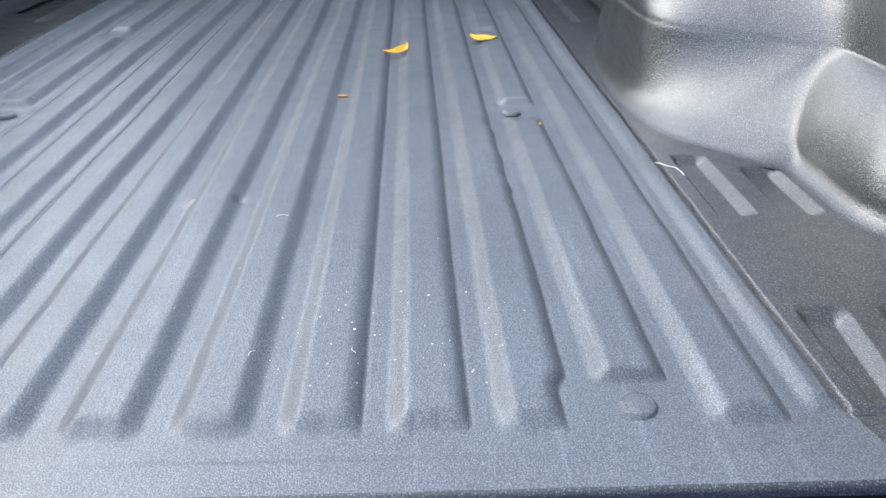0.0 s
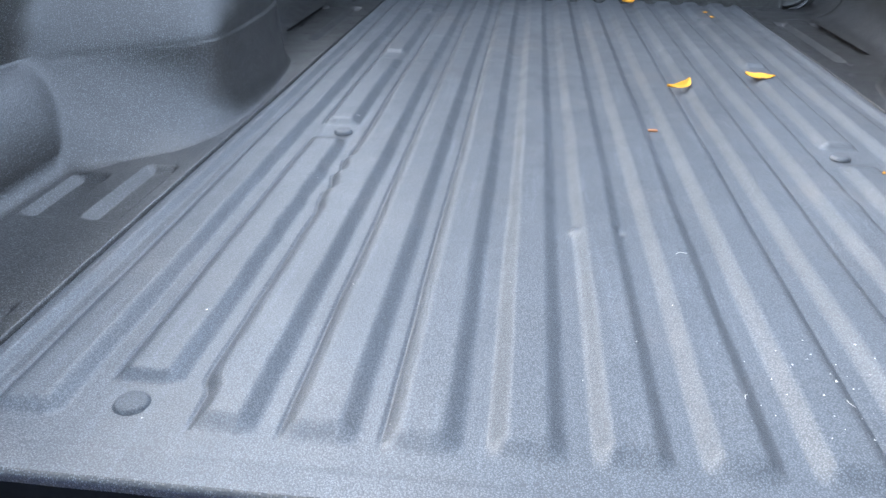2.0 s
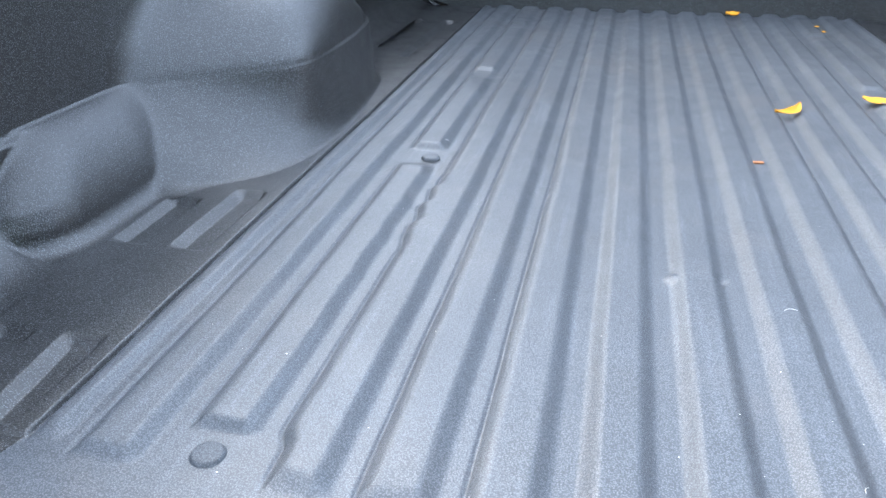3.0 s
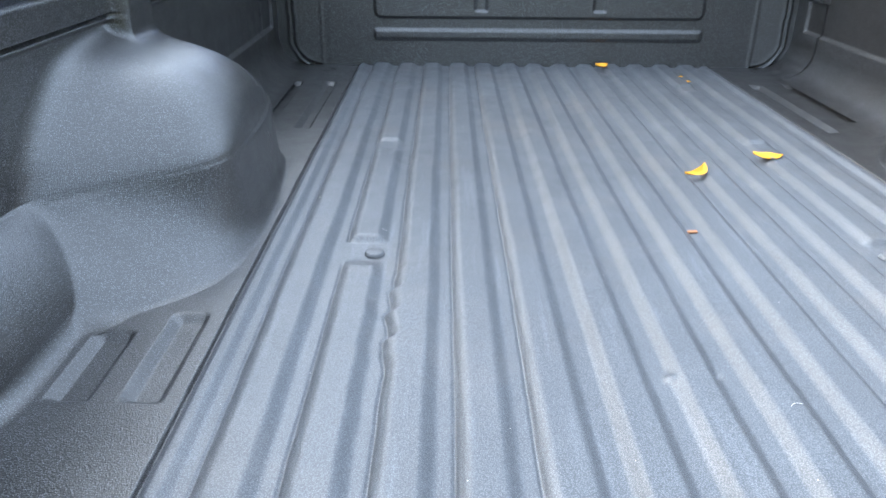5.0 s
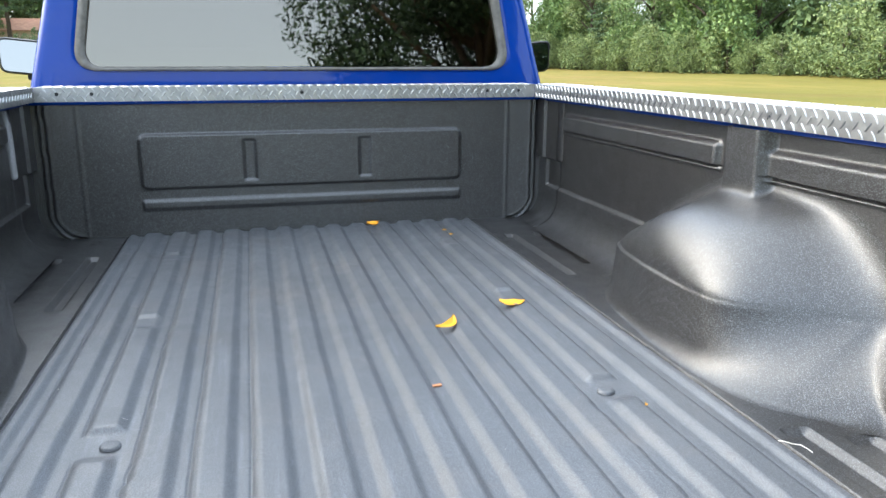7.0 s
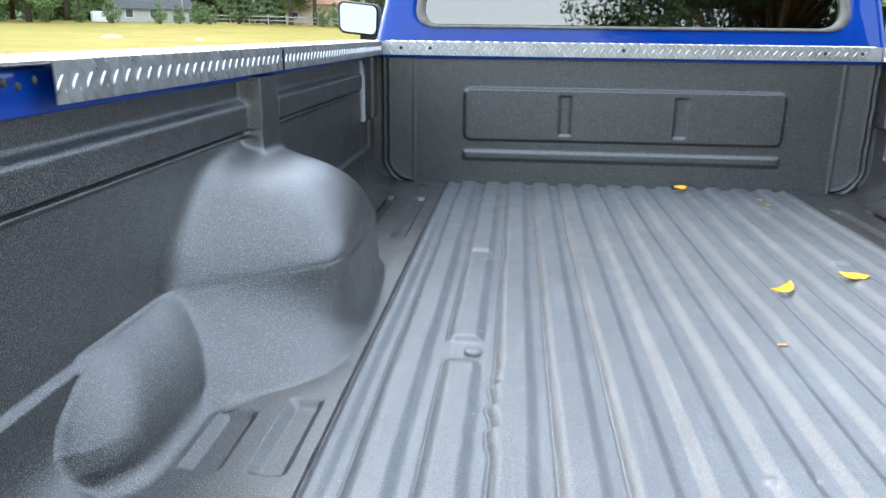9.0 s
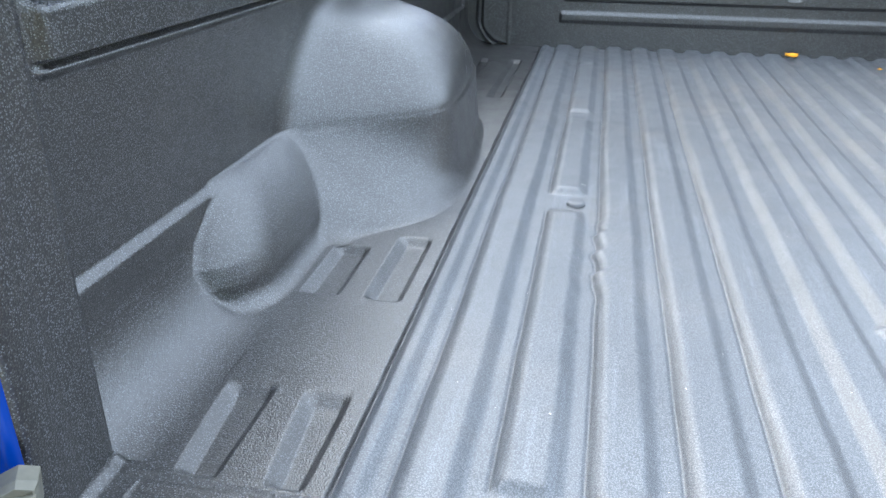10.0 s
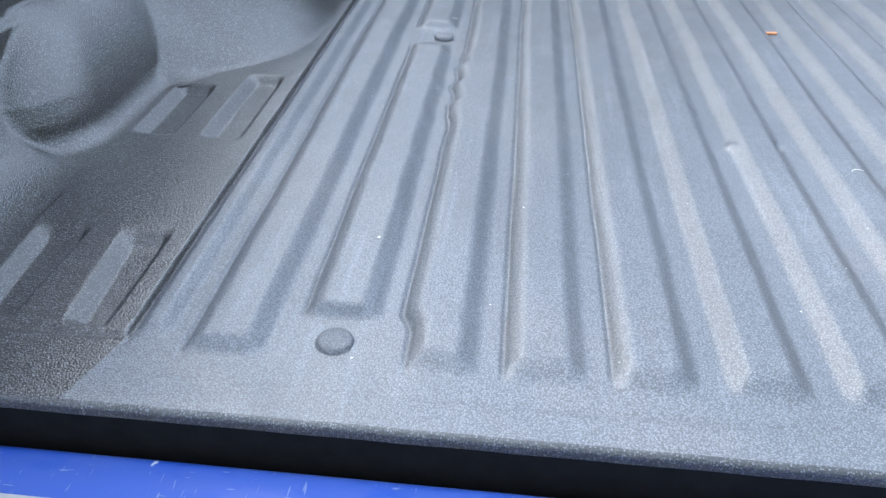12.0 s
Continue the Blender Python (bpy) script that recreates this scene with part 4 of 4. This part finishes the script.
rngd = np.random.default_rng(21)
V, F = [], []
for k in range(125):
    if k < 60:
        x, y = 0.17 + rngd.normal() * 0.07, 0.21 + rngd.normal() * 0.05
    else:
        x, y = rngd.uniform(-0.48, 0.48), rngd.uniform(0.12, 1.9)
    if abs(x) > 0.49 or y < 0.09:
        continue
    z = float(floor_height(np.array([[x]]), np.array([[y]]))[0, 0]) + 0.0004
    r, a0 = rngd.uniform(0.0003, 0.0009) * (1 if k % 9 else 1.7), rngd.uniform(0, 6.28)
    n0 = len(V)
    for j in range(5):
        rr = r * rngd.uniform(0.6, 1.2)
        V.append((x + rr * math.cos(a0 + j * 1.257), y + rr * math.sin(a0 + j * 1.257), z + rngd.uniform(0, 0.0004)))
    V.append((x, y, z + r * 0.8))
    F += [(n0 + j, n0 + (j + 1) % 5, n0 + 5) for j in range(5)]
tagged(link_mesh("grit", V, F, M_STRING, None, "pale specks of grit scattered on the liner", False), category="grit", kind="stuff")


# ---- across the field ----
def house(name, x0, x1, y0, y1, z0, eave, ridge, wall, label, cover=None):
    h = new(name)
    bm = bmesh.new()
    base = [bm.verts.new(p) for p in ((x0, y0, z0), (x1, y0, z0), (x1, y1, z0), (x0, y1, z0))]
    top = [bm.verts.new((v.co.x, v.co.y, eave)) for v in base]
    for k in range(4):
        bm.faces.new((base[k], base[(k + 1) % 4], top[(k + 1) % 4], top[k]))
    ym = (y0 + y1) / 2
    g = [bm.verts.new((x0, ym, ridge)), bm.verts.new((x1, ym, ridge))]
    bm.faces.new((top[3], top[0], g[0]))
    bm.faces.new((top[1], top[2], g[1]))
    part("wall", bm, wall, h)
    o = 0.5
    for a, b in ((y0 - o, ym), (y1 + o, ym)):
        dz = o * (ridge - eave) / (ym - y0)
        bm = bmesh.new()
        q = [(x0 - o, a, eave - dz), (x1 + o, a, eave - dz), (x1 + o, b, ridge), (x0 - o, b, ridge)]
        lo, hi = [bm.verts.new(p) for p in q], [bm.verts.new((p[0], p[1], p[2] + 0.18)) for p in q]
        bm.faces.new(lo[::-1])
        bm.faces.new(hi)
        for k in range(4):
            bm.faces.new((lo[k], lo[(k + 1) % 4], hi[(k + 1) % 4], hi[k]))
        part("roof", bm, cover or M_ROOF, h)
    n = 3
    for k in range(n):
        xc = x0 + (k + 0.5) * (x1 - x0) / n
        w = part("window", box((xc - 0.55, y0 - 0.06, z0 + 0.9), (xc + 0.55, y0 - 0.005, z0 + 2.1), 0.02), M_TAN, h, "white framed window")
        part("pane", box((xc - 0.45, y0 - 0.07, z0 + 1.0), (xc + 0.45, y0 - 0.061, z0 + 2.0)), M_ROOF, w)
    return tagged(h, label, "house")


M_GREYWALL = plain("grey_siding", (0.46, 0.44, 0.40), 0.75, 0.1, 2.0)
low = house("house", -4.7, 4.7, -3.5, 3.5, 0.9, 3.3, 6.35, M_GREYWALL, "low grey house with a dark shingled roof")
part("chimney", box((3.6, 0.3, 5.6), (4.2, 1.0, 7.2), 0.03), M_POLE, low)
part("porch", box((-7.6, -2.6, 0.6), (-4.75, 0.2, 2.6), 0.05), M_TAN, low, "white low lean-to porch")
low.matrix_basis = pose(-52.1, 106.5, 0, 0, 0, 35)
M_BRICK = plain("peach_brick", (0.58, 0.42, 0.30), 0.85, 0.15, 1.5)
house("house", -37.8, -28.0, 124, 132, 1.2, 4.5, 6.1, M_BRICK, "peach brick house among the trees", M_TILE)
for x, y, rx, ry in ((-34.0, 62.0, 0.8, 1.2), (-14.0, 60.0, 0.45, 1.0), (-26.0, 61.0, 0.25, 0.6)):
    bm = bmesh.new()
    rings = [[bm.verts.new((x + rx * f * math.cos(a) * (1 + 0.12 * math.sin(3 * a)), y + ry * f * math.sin(a), ground_z(x, y) + 0.05 + hgt)) for a in (6.2832 * j / 24 for j in range(24))] for f, hgt in ((1.0, 0.0), (0.8, 0.12), (0.45, 0.2), (0.05, 0.22))]
    for lo_, hi_ in zip(rings, rings[1:]):
        for j in range(24):
            bm.faces.new((lo_[j], lo_[(j + 1) % 24], hi_[(j + 1) % 24], hi_[j]))
    bm.faces.new(rings[-1])
    tagged(part("sand_mound", bm, M_SAND, None, "low pale sand mound in the mown field", True), category="mound", group="sand mounds")
for x, y, top in ((-56.7, 104, 10.4), (-46.1, 104, 9.0)):
    p = tagged(new("utility_pole"), "grey timber utility pole at field edge", "pole", "utility poles")
    part("shaft", tube([(x, y, 0.2), (x, y, top)], [0.12, 0.08], 10), M_POLE, p, "", True)
    part("crossarm", box((x - 0.9, y - 0.06, top - 0.6), (x + 0.9, y + 0.06, top - 0.45), 0.01), M_POLE, p)
wire = [(-56.7 + 10.6 * t, 104, 9.9 - 1.4 * t - 0.9 * 4 * t * (1 - t) * 0.3) for t in np.linspace(0, 1, 12)]
tagged(part("power_line", tube(wire, [0.03] * 12, 5), M_BLACK, None, "thin dark overhead line between poles", True), category="wire")
fence = tagged(new("rail_fence"), "weathered grey timber rail fence across field", "fence")
fx = [-47 + 2.6 * k for k in range(14)]
for k, x in enumerate(fx):
    y = 103 + 0.1 * k
    z = ground_z(x, y)
    part("post", box((x - 0.07, y - 0.07, z), (x + 0.07, y + 0.07, z + 1.3), 0.01), M_POLE, fence)
    if k:
        for dz in (0.55, 1.05):
            part("rail", box((fx[k - 1], y - 0.03, z + dz), (x, y + 0.03, z + dz + 0.12), 0.01), M_POLE, fence)
